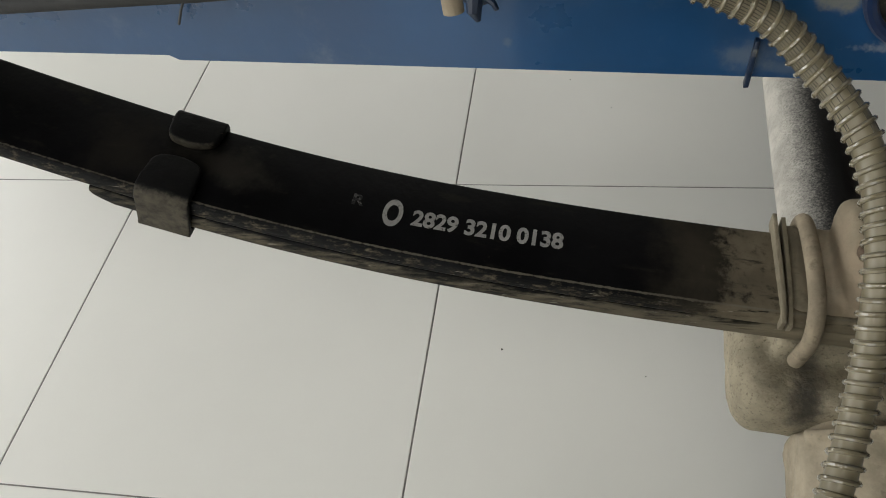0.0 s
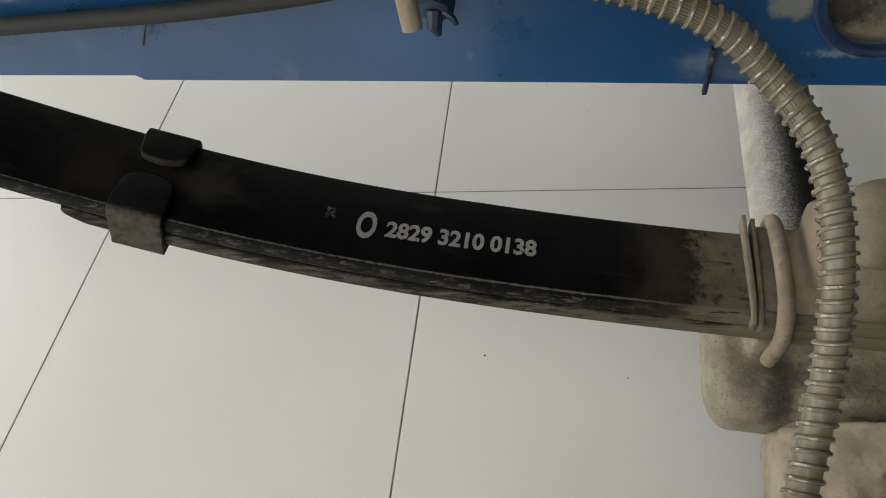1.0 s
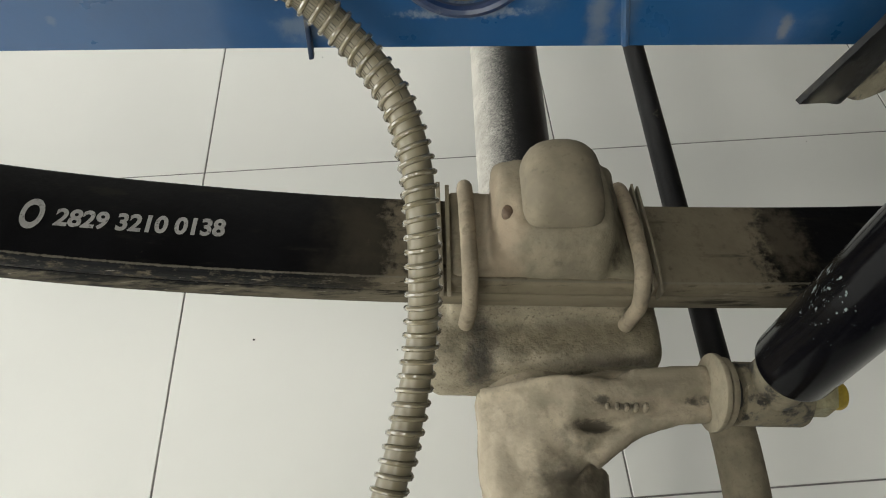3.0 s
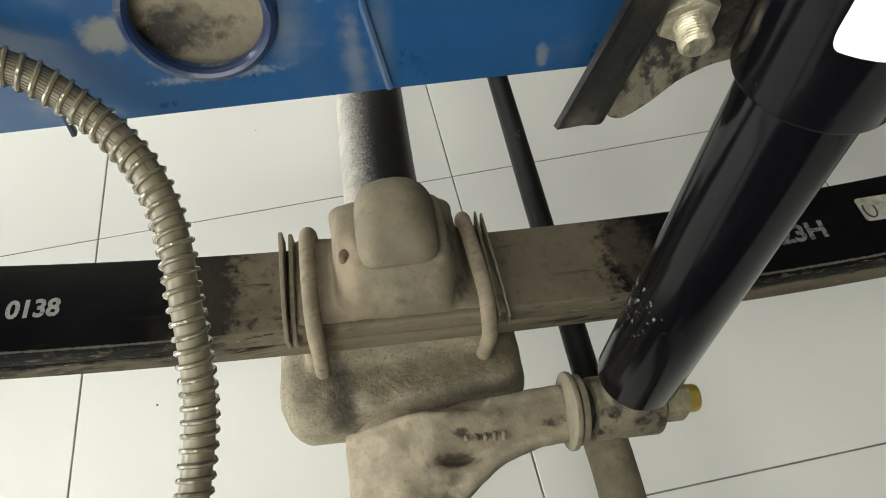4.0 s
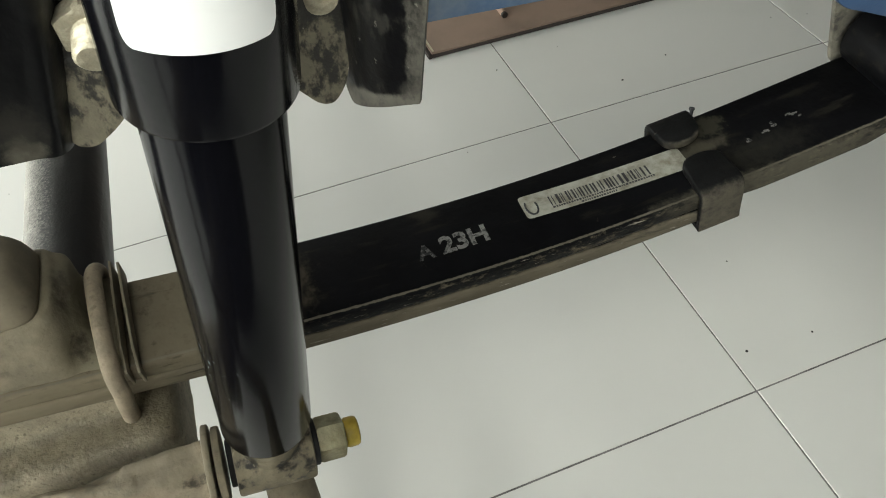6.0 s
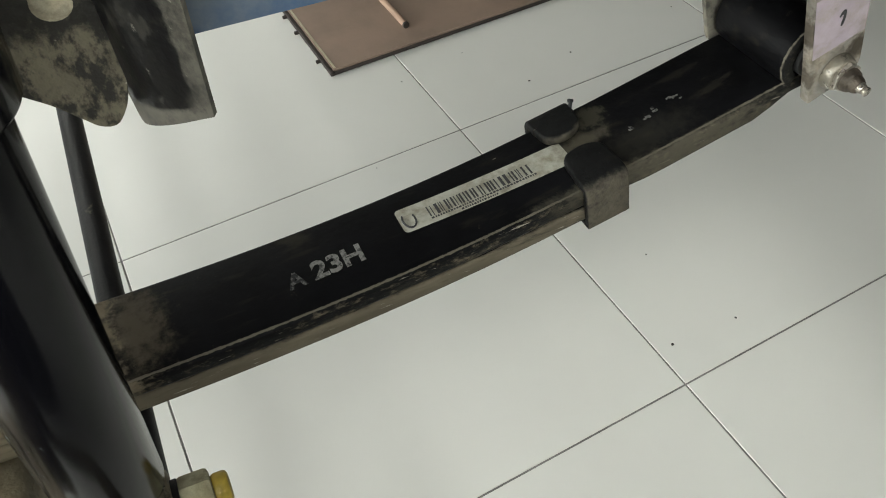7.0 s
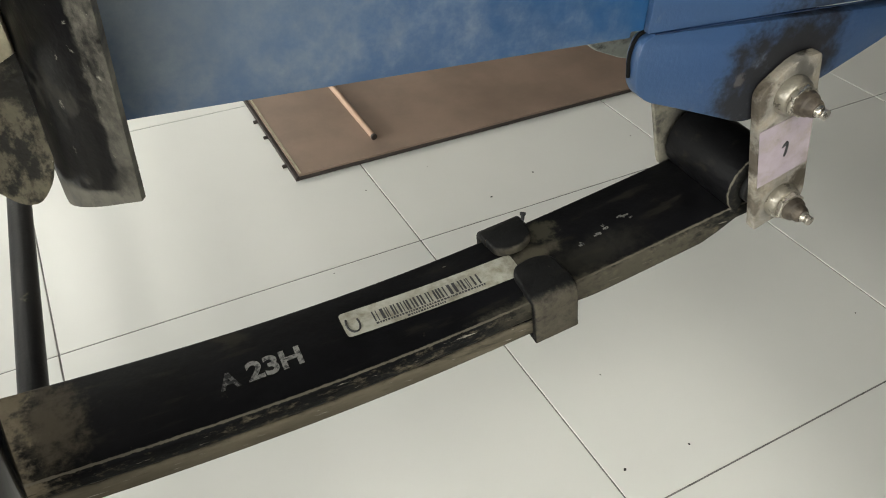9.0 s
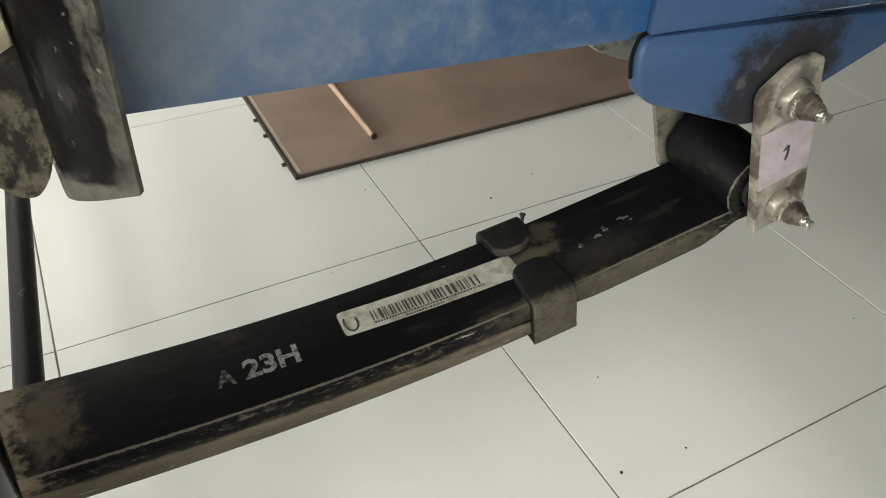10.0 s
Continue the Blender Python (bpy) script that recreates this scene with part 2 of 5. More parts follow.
MAT_LEAF_LOWER = surf("lower_spring_paint", (0.004, 0.004, 0.0045), 0.42, var=0.4, vscale=14, dust=(0.115, 0.100, 0.073), amount=-0.29, dscale=140, sharp=0.17, side=0.38, span=[(-0.122, 0.188, 0.03, 0.40), (0.15, 0.46, 0.08, 0.20), (-0.90, -0.27, 0.10, -0.13)], bump=0.22, bscale=180, spec=0.07, stretch=(0.3, 0.8, 1.3), layers=LEAF_WEAR[:3], spots=CAKED)
MAT_CLIP = surf("dusty_black_clip", (0.006, 0.006, 0.006), 0.6, var=0.4, vscale=20, dust=(0.080, 0.071, 0.054), amount=-0.46, dscale=140, sharp=0.26, side=-0.58, span=(0.45, 0.65, 0.05, 0.06), bump=0.35, bscale=190, spec=0.12, layers=[((0.010, 0.009, 0.008), -0.15, 70, 0.08, (0.6, 1, 1), 0.5, 0.0), ((0.16, 0.145, 0.11), -0.25, 220, 0.04, (1, 1, 1), 0.9, 0.0)])
# First two spots put side light on the base: paler west, darker east.
MAT_CAST = surf("dusty_casting", (0.10, 0.088, 0.068), 0.6, var=0.3, vscale=16, dust=(0.215, 0.185, 0.128), amount=0.20, dscale=26, sharp=0.18, up=0.05, bump=0.4, bscale=170,
                layers=[((0.145, 0.124, 0.086), -0.12, 34, 0.12, (1, 1, 1), 0.9, 0.0), ((0.14, 0.12, 0.088), -0.17, 300, 0.08, (1, 1, 1), 0.9, 0.0)],
                # The blob darkens the crossmember at the lower left of the hole.
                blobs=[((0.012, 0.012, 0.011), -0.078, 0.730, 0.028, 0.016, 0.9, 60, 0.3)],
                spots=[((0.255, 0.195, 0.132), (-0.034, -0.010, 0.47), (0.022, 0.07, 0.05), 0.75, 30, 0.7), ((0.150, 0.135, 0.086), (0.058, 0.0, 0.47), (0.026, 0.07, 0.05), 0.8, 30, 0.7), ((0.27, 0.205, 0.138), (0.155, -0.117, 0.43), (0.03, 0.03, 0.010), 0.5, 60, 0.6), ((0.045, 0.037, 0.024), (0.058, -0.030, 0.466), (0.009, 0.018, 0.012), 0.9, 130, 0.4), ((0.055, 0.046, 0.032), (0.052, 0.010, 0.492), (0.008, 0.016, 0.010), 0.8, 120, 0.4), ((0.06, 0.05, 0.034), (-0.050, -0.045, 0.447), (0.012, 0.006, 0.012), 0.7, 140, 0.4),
                       ((0.05, 0.042, 0.03), (0.170, -0.19, 0.325), (0.012, 0.02, 0.012), 0.8, 90, 0.4)])
# Spots paint the left end as lit, the pocket and lower right as shaded.
MAT_KNUCKLE = surf("side_lit_dusty_casting", (0.10, 0.088, 0.068), 0.6, var=0.3, vscale=16, dust=(0.30, 0.252, 0.178), amount=0.16, dscale=30, sharp=0.18, up=0.05, bump=0.5, bscale=170,
                   layers=[((0.20, 0.172, 0.126), -0.15, 300, 0.10, (1, 1, 1), 0.9, 0.0), ((0.19, 0.164, 0.114), -0.06, 26, 0.12, (1, 1, 1), 0.9, 0.0)],
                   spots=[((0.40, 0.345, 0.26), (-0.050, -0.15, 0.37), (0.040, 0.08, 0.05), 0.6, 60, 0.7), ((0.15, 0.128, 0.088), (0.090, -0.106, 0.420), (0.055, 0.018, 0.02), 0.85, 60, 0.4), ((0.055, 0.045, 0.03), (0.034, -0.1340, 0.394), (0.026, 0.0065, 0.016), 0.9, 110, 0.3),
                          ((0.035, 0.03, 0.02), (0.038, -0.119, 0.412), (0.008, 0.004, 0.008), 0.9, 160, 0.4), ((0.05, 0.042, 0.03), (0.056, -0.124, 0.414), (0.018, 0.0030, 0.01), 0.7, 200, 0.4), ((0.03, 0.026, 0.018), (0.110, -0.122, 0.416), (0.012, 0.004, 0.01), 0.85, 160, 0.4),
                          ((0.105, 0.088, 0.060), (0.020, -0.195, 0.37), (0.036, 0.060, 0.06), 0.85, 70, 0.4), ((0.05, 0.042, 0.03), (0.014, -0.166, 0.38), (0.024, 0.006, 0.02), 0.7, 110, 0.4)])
# Pale west faces and the first black blob paint side light and shade.
MAT_PAD = surf("shaded_gritty_casting", (0.135, 0.114, 0.072), 0.6, var=0.2, vscale=60, dust=(0.285, 0.248, 0.175), amount=0.30, dscale=45, sharp=0.24, up=-0.42, west=0.22, bump=0.7, bscale=260,
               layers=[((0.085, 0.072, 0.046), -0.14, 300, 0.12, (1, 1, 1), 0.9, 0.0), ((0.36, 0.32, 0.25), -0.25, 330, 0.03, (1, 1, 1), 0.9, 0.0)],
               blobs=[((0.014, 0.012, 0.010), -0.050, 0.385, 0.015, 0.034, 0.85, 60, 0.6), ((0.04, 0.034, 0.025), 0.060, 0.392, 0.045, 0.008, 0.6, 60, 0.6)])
# White dust grows westwards and carries the side light in its colour.
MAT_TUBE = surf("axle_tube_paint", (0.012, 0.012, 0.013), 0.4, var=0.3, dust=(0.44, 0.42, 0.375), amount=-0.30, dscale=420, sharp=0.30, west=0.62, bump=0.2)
MAT_ROD = surf("black_rod_paint", (0.014, 0.014, 0.015), 0.45, var=0.3, dust=DUST, amount=-0.28, dscale=40, sharp=0.1, bump=0.15, spec=0.2)
MAT_BLACK = surf("gloss_black_paint", (0.003, 0.003, 0.0042), 0.15, var=0.2, dust=(0.22, 0.26, 0.25), amount=-0.31, dscale=210, sharp=0.02, west=0.12, zspan=(0.525, 0.580, 0.012, 0.096), bump=0.02, rvar=0.03, spec=0.17, stretch=(1, 1, 0.8))
BRACKET_GRIT = [((0.22, 0.205, 0.17), -0.235, 190, 0.03, (1, 1, 0.7), 0.8, 0.0), ((0.012, 0.012, 0.012), -0.16, 45, 0.08, (1, 1, 0.5), 0.5, 0.0)]
MAT_BRACKET = surf("dusty_black_bracket", (0.005, 0.005, 0.006), 0.32, var=0.4, dust=(0.10, 0.09, 0.07), amount=-0.31, dscale=170, sharp=0.12, stretch=(1, 1, 0.7), bump=0.2, spec=0.35, bscale=140, layers=BRACKET_GRIT,
                   spots=[((0.15, 0.138, 0.105), (0.1140, -0.087, 0.6830), (0.011, 0.02, 0.0125), 0.9, 90, 0.35), ((0.05, 0.045, 0.036), (0.116, -0.087, 0.694), (0.012, 0.02, 0.020), 0.6, 150, 0.4)])
MAT_FLANGE = surf("black_flange_paint", (0.005, 0.005, 0.006), 0.32, var=0.4, dust=(0.155, 0.145, 0.12), amount=-0.31, dscale=130, sharp=0.19, stretch=(1, 1, 0.6), span=[(0.2850, 0.40, 0.0022, 0.33)], zspan=(0.60, 0.6735, 0.0035, 0.42), bump=0.2, spec=0.35, bscale=140,
                  layers=[((0.26, 0.25, 0.21), -0.175, 210, 0.03, (1, 1, 0.7), 0.8, 0.0), ((0.05, 0.047, 0.04), -0.16, 60, 0.06, (1, 1, 0.5), 0.6, 0.0)])
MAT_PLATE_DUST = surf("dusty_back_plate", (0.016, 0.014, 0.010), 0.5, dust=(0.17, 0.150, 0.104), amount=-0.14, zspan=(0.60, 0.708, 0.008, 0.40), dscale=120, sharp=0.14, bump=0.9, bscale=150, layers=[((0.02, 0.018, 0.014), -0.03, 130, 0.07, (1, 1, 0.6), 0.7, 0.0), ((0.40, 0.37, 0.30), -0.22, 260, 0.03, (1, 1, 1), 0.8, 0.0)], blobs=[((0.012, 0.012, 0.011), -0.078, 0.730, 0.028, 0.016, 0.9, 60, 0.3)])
MAT_ZINC = surf("dull_zinc", (0.33, 0.31, 0.275), 0.42, metal=0.8, var=0.22, vscale=40, dust=(0.24, 0.205, 0.155), amount=-0.03, dscale=60, sharp=0.16, bump=0.25, layers=[((0.06, 0.05, 0.038), -0.15, 70, 0.08, (1, 1, 1), 0.6, 0.0)], spots=[((0.045, 0.034, 0.02), (0.749, -0.060, 0.532), (0.010, 0.02, 0.013), 0.95, 120, 0.4), ((0.075, 0.06, 0.043), (0.683, -0.058, 0.605), (0.007, 0.03, 0.035), 0.85, 110, 0.4), ((0.075, 0.06, 0.043), (0.697, -0.058, 0.555), (0.007, 0.03, 0.040), 0.85, 110, 0.4), ((0.085, 0.07, 0.05), (0.709, -0.058, 0.505), (0.008, 0.03, 0.030), 0.85, 110, 0.4)])
MAT_INNER = surf("olive_dusted_steel", (0.02, 0.02, 0.018), 0.5, var=0.3, dust=(0.24, 0.22, 0.17), amount=0.02, dscale=60, sharp=0.18, bump=0.2, spots=[((0.010, 0.010, 0.010), (0.730, 0.047, 0.53), (0.022, 0.03, 0.05), 0.95, 60, 0.4)])
MAT_BOSS = surf("greased_steel", (0.23, 0.21, 0.17), 0.28, metal=0.6, var=0.3, vscale=60, dust=(0.22, 0.19, 0.14), amount=-0.10, dscale=90, sharp=0.2, bump=0.5, bscale=120, coat=0.6)
MAT_BRIGHT = surf("bright_zinc", (0.55, 0.51, 0.44), 0.28, metal=0.9, var=0.2, vscale=60, dust=(0.16, 0.12, 0.08), amount=-0.12, dscale=90, sharp=0.08, bump=0.35, bscale=220)
MAT_YZINC = surf("yellow_zinc", (0.56, 0.51, 0.38), 0.34, metal=0.85, var=0.2, vscale=70, dust=(0.27, 0.235, 0.165), amount=-0.04, dscale=90, sharp=0.16, bump=0.4, bscale=240)
MAT_RUST = surf("rusty_steel", (0.055, 0.043, 0.032), 0.5, metal=0.4, var=0.45, vscale=90, dust=(0.115, 0.094, 0.066), amount=-0.06, dscale=80, sharp=0.2, bump=0.35)
MAT_UBOLT = surf("dusty_round_bar", (0.15, 0.125, 0.09), 0.7, var=0.2, dust=(0.27, 0.222, 0.155), amount=0.16, dscale=50, sharp=0.2, bump=0.4, bscale=200, layers=[((0.15, 0.122, 0.082), -0.14, 90, 0.1, (1, 1, 1), 0.9, 0.0)])
MAT_EYE = surf("oily_dusty_eye", (0.10, 0.088, 0.062), 0.6, var=0.3, vscale=40, dust=(0.20, 0.172, 0.116), amount=0.10, dscale=60, sharp=0.2, bump=0.5, bscale=170, layers=[((0.016, 0.014, 0.010), -0.055, 75, 0.07, (1, 1, 1), 0.45, 0.0), ((0.26, 0.225, 0.16), -0.16, 120, 0.05, (1, 1, 1), 0.9, 0.0)])
MAT_PIN = surf("olive_dusted_nut", (0.33, 0.305, 0.19), 0.45, metal=0.2, var=0.2, vscale=60, dust=(0.20, 0.175, 0.10), amount=-0.05, dscale=110, sharp=0.2, bump=0.3)
MAT_PLUG = surf("brown_plug", (0.085, 0.052, 0.030), 0.7, var=0.4, vscale=120, dust=(0.15, 0.115, 0.075), amount=-0.10, dscale=160, sharp=0.2, bump=0.3)
MAT_YELLOW = surf("yellow_paint_mark", (0.36, 0.26, 0.03), 0.5, var=0.3, vscale=60, bump=0.2)
MAT_RUBBER = surf("black_rubber", (0.010, 0.010, 0.010), 0.7, var=0.25, dust=DUST, amount=-0.28, dscale=50, sharp=0.12, bump=0.2)
MAT_BUMP = surf("dusty_rubber", (0.12, 0.105, 0.085), 0.75, var=0.2, dust=(0.195, 0.166, 0.114), amount=0.2, dscale=18, sharp=0.16, bump=0.12, bscale=110, layers=[((0.155, 0.132, 0.092), -0.08, 40, 0.16, (1, 1, 1), 0.8, 0.0), ((0.15, 0.13, 0.095), -0.20, 300, 0.07, (1, 1, 1), 0.9, 0.0)])
MAT_WHITE = surf("white_label", (0.82, 0.82, 0.80), 0.35, var=0.02, bump=0.0)
MAT_STICKER = surf("dusty_white_sticker", (0.335, 0.33, 0.28), 0.5, var=0.10, vscale=40, dust=(0.18, 0.165, 0.12), amount=-0.05, dscale=70, sharp=0.18, bump=0.08)
MAT_PINK = surf("pink_label", (0.34, 0.285, 0.325), 0.5, var=0.10, vscale=30, dust=(0.27, 0.235, 0.20), amount=-0.08, dscale=50, sharp=0.2, bump=0.08)
# Black for the strip that draws the hanger gap's shadow.
MAT_GAP = surf("gap_shadow_black", (0.004, 0.004, 0.004), 0.9, var=0.2, bump=0.0, spec=0.1)
MAT_INK = surf("black_ink", (0.02, 0.02, 0.022), 0.6, var=0.3, vscale=80, bump=0.0)
MAT_STENCIL = surf("worn_white_stencil", (0.31, 0.30, 0.285), 0.6, var=0.15, vscale=80, dust=(0.03, 0.03, 0.03), amount=-0.12, dscale=330, sharp=0.08, bump=0.1)
MAT_STENCIL_WORN = surf("scuffed_stencil", (0.165, 0.162, 0.15), 0.6, var=0.2, vscale=80, dust=(0.02, 0.02, 0.02), amount=-0.04, dscale=330, sharp=0.10, bump=0.1)
MAT_STENCIL_OLD = surf("faded_stencil", (0.075, 0.073, 0.069), 0.6, var=0.2, dust=(0.008, 0.008, 0.008), amount=0.04, dscale=330, sharp=0.06, bump=0.1)
MAT_FLECK = surf("pale_fleck", (0.13, 0.127, 0.117), 0.6, var=0.2, dust=(0.008, 0.008, 0.008), amount=-0.06, dscale=330, sharp=0.06, bump=0.1)
MAT_BROWN = surf("brown_board", (0.20, 0.142, 0.105), 0.62, var=0.14, vscale=6, bump=0.15, bscale=200)
MAT_BROWN_EDGE = surf("dark_board_edge", (0.03, 0.022, 0.018), 0.7, var=0.2)
MAT_COPPER = surf("brown_rod_paint", (0.42, 0.28, 0.20), 0.45, var=0.12, bump=0.1)
MAT_CREAM = surf("cream_zinc", (0.46, 0.42, 0.30), 0.45, metal=0.3, var=0.15, vscale=60, dust=DUST, amount=-0.2, dscale=120, sharp=0.12, bump=0.2)
MAT_GREY = surf("grey_primer", (0.17, 0.18, 0.165), 0.55, var=0.25, vscale=20, bump=0.15, layers=[((0.03, 0.03, 0.028), -0.10, 60, 0.1, (1, 1, 1), 0.6, 0.0)])
MAT_PANEL = bpy.data.materials.new("light_panel")
MAT_PANEL.use_nodes = True
MAT_PANEL.node_tree.nodes["Principled BSDF"].inputs["Emission Color"].default_value = (1, 0.97, 0.92, 1)
MAT_PANEL.node_tree.nodes["Principled BSDF"].inputs["Emission Strength"].default_value = 4.0
MAT_HOSE = bpy.data.materials.new("clear_hose_plastic")
MAT_HOSE.use_nodes = True
_b = MAT_HOSE.node_tree.nodes["Principled BSDF"]
_b.inputs["Base Color"].default_value = (0.255, 0.220, 0.142, 1)
_b.inputs["Roughness"].default_value = 0.3
_b.inputs["Transmission Weight"].default_value = 0.35
_b.inputs["Subsurface Weight"].default_value = 0.0
MAT_COIL = surf("hose_coil_plastic", (0.250, 0.215, 0.140), 0.12, var=0.1, bump=0.0, spec=0.7, coat=0.8)
MAT_COIL.node_tree.nodes["Principled BSDF"].inputs["Transmission Weight"].default_value = 0.35
MAT_WIRE = surf("dark_wire", (0.075, 0.068, 0.05), 0.5, var=0.3)


# ---- builders ----
def thing(name, label, category, base, group="", kind=""):
    e = new(name)
    e.empty_display_size = 0.05
    e.location = base
    return tagged(e, label, category, group, kind)


def part(name, bm, material, parent, label="", smooth=True, auto=35):
    """One mesh object under a thing or a part; the mesh is in world metres."""
    me = bpy.data.meshes.new(name)
    bmesh.ops.recalc_face_normals(bm, faces=bm.faces)
    if smooth:
        for e in bm.edges:
            e.smooth = not (len(e.link_faces) == 2 and e.calc_face_angle(0) > radians(auto))
        for f in bm.faces:
            f.smooth = True
    bm.to_mesh(me)
    bm.free()
    me.materials.append(material)
    ob = new(name, me)
    if parent:
        ob.parent = parent
        at = Vector((0, 0, 0))
        p = parent
        while p:
            at += p.location
            p = p.parent
        ob.location = -at
    if label:
        ob["label"] = label
    return ob


def add(bm, other):
    """Put the mesh of other into bm."""
    me = bpy.data.meshes.new("tmp")
    other.to_mesh(me)
    other.free()
    bm.from_mesh(me)
    bpy.data.meshes.remove(me)
    return bm


def box(x0, x1, y0, y1, z0, z1, bevel=0.0, seg=2, m=None):
    bm = bmesh.new()
    bmesh.ops.create_cube(bm, size=1)
    for v in bm.verts:
        v.co = Vector(((x0 + x1) / 2 + v.co.x * (x1 - x0), (y0 + y1) / 2 + v.co.y * (y1 - y0), (z0 + z1) / 2 + v.co.z * (z1 - z0)))
    if bevel:
        bmesh.ops.bevel(bm, geom=bm.edges[:], offset=bevel, segments=seg, profile=0.5, affect="EDGES")
    if m:
        bm.transform(m)
    return bm


def cyl(p0, p1, r0, r1=None, seg=28, bevel=0.0, bseg=2):
    p0, p1 = Vector(p0), Vector(p1)
    bm = bmesh.new()
    d = p1 - p0
    bmesh.ops.create_cone(bm, cap_ends=True, segments=seg, radius1=r0, radius2=r0 if r1 is None else r1, depth=d.length)
    if bevel:
        caps = [e for e in bm.edges if any(len(f.verts) > 4 for f in e.link_faces)]
        bmesh.ops.bevel(bm, geom=caps, offset=bevel, segments=bseg, profile=0.5, affect="EDGES")
    bm.transform(Matrix.Translation((p0 + p1) / 2) @ d.to_track_quat("Z", "Y").to_matrix().to_4x4())
    return bm


def prism(outline, axis, a, b, bevel=0.0, seg=2):
    """A plate: its outline in the two other axes, from a to b along axis."""
    bm = bmesh.new()
    put = {"x": lambda u, v, w: (w, u, v), "y": lambda u, v, w: (u, w, v), "z": lambda u, v, w: (u, v, w)}[axis]
    vs = [bm.verts.new(put(u, v, a)) for u, v in outline]
    f = bm.faces.new(vs)
    ex = bmesh.ops.extrude_face_region(bm, geom=[f])
    off = Vector(put(0, 0, b - a))
    for g_ in ex["geom"]:
        if isinstance(g_, bmesh.types.BMVert):
            g_.co += off
    bmesh.ops.recalc_face_normals(bm, faces=bm.faces)
    if bevel:
        es = [e for e in bm.edges if any(len(q.verts) == len(outline) for q in e.link_faces)]
        bmesh.ops.bevel(bm, geom=es, offset=bevel, segments=seg, profile=0.5, affect="EDGES")
    return bm


def rounded(points, r, n=5):
    """An outline with its corners rounded; r is one radius, or one for each corner."""
    out = []
    k = len(points)
    for i, p in enumerate(points):
        rr = r[i] if isinstance(r, (list, tuple)) else r
        p, a, c = Vector(p), Vector(points[i - 1]), Vector(points[(i + 1) % k])
        if rr <= 0:
            out.append(tuple(p))
            continue
        u, v = (a - p), (c - p)
        d = min(rr, u.length * 0.48, v.length * 0.48)
        s, e = p + u.normalized() * d, p + v.normalized() * d
        for j in range(n + 1):
            t = j / n
            out.append(tuple(s * (1 - t) ** 2 + p * 2 * t * (1 - t) + e * t * t))
    return out


def smooth_path(points, n=8):
    """A Catmull-Rom curve through the points."""
    P = [Vector(p) for p in points]
    P = [2 * P[0] - P[1]] + P + [2 * P[-1] - P[-2]]
    out = []
    for i in range(1, len(P) - 2):
        a, b_, c, d = P[i - 1:i + 3]
        for j in range(n):
            t = j / n
            out.append(0.5 * (2 * b_ + (c - a) * t + (2 * a - 5 * b_ + 4 * c - d) * t * t + (3 * b_ - a - 3 * c + d) * t ** 3))
    out.append(P[-2])
    return out


def frames(path):
    """Tangent and two normals along a path, without twist."""
    T = []
    for i in range(len(path)):
        T.append((path[min(i + 1, len(path) - 1)] - path[max(i - 1, 0)]).normalized())
    n = T[0].orthogonal().normalized()
    out = []
    for t in T:
        n = (n - t * n.dot(t)).normalized()
        out.append((t, n, t.cross(n)))
    return out


def tube(path, radius, seg=12, caps=True):
    bm = bmesh.new()
    path = [Vector(p) for p in path]
    rings = []
    for i, (p, (t, n, b_)) in enumerate(zip(path, frames(path))):
        r = radius[i] if isinstance(radius, (list, tuple)) else radius
        rings.append([bm.verts.new(p + (n * math.cos(2 * math.pi * j / seg) + b_ * math.sin(2 * math.pi * j / seg)) * r) for j in range(seg)])
    for a, c in zip(rings, rings[1:]):
        for j in range(seg):
            bm.faces.new((a[j], a[(j + 1) % seg], c[(j + 1) % seg], c[j]))
    if caps:
        bm.faces.new(rings[0][::-1])
        bm.faces.new(rings[-1])
    return bm


def loft(sections):
    """Skin over equal closed loops of points, with closed ends."""
    bm = bmesh.new()
    rings = [[bm.verts.new(p) for p in s] for s in sections]
    k = len(rings[0])
    for a, c in zip(rings, rings[1:]):
        for j in range(k):
            bm.faces.new((a[j], a[(j + 1) % k], c[(j + 1) % k], c[j]))
    bm.faces.new(rings[0][::-1])
    bm.faces.new(rings[-1])
    return bm


def hexagon(p0, p1, across, bevel=0.0015):
    return cyl(p0, p1, across / math.sqrt(3), seg=6, bevel=bevel)


def threaded(p0, p1, r, pitch=0.0016):
    """A bolt end with its thread as fine ridges and a rounded tip."""
    p0, p1 = Vector(p0), Vector(p1)
    n = max(4, int((p1 - p0).length / pitch * 2))
    path = [p0.lerp(p1, k / n) for k in range(n + 1)]
    rad = [r * (1.0 if k % 2 else 0.91) * (0.8 if k == n else 1.0) for k in range(n + 1)]
    return tube(path, rad, 20)


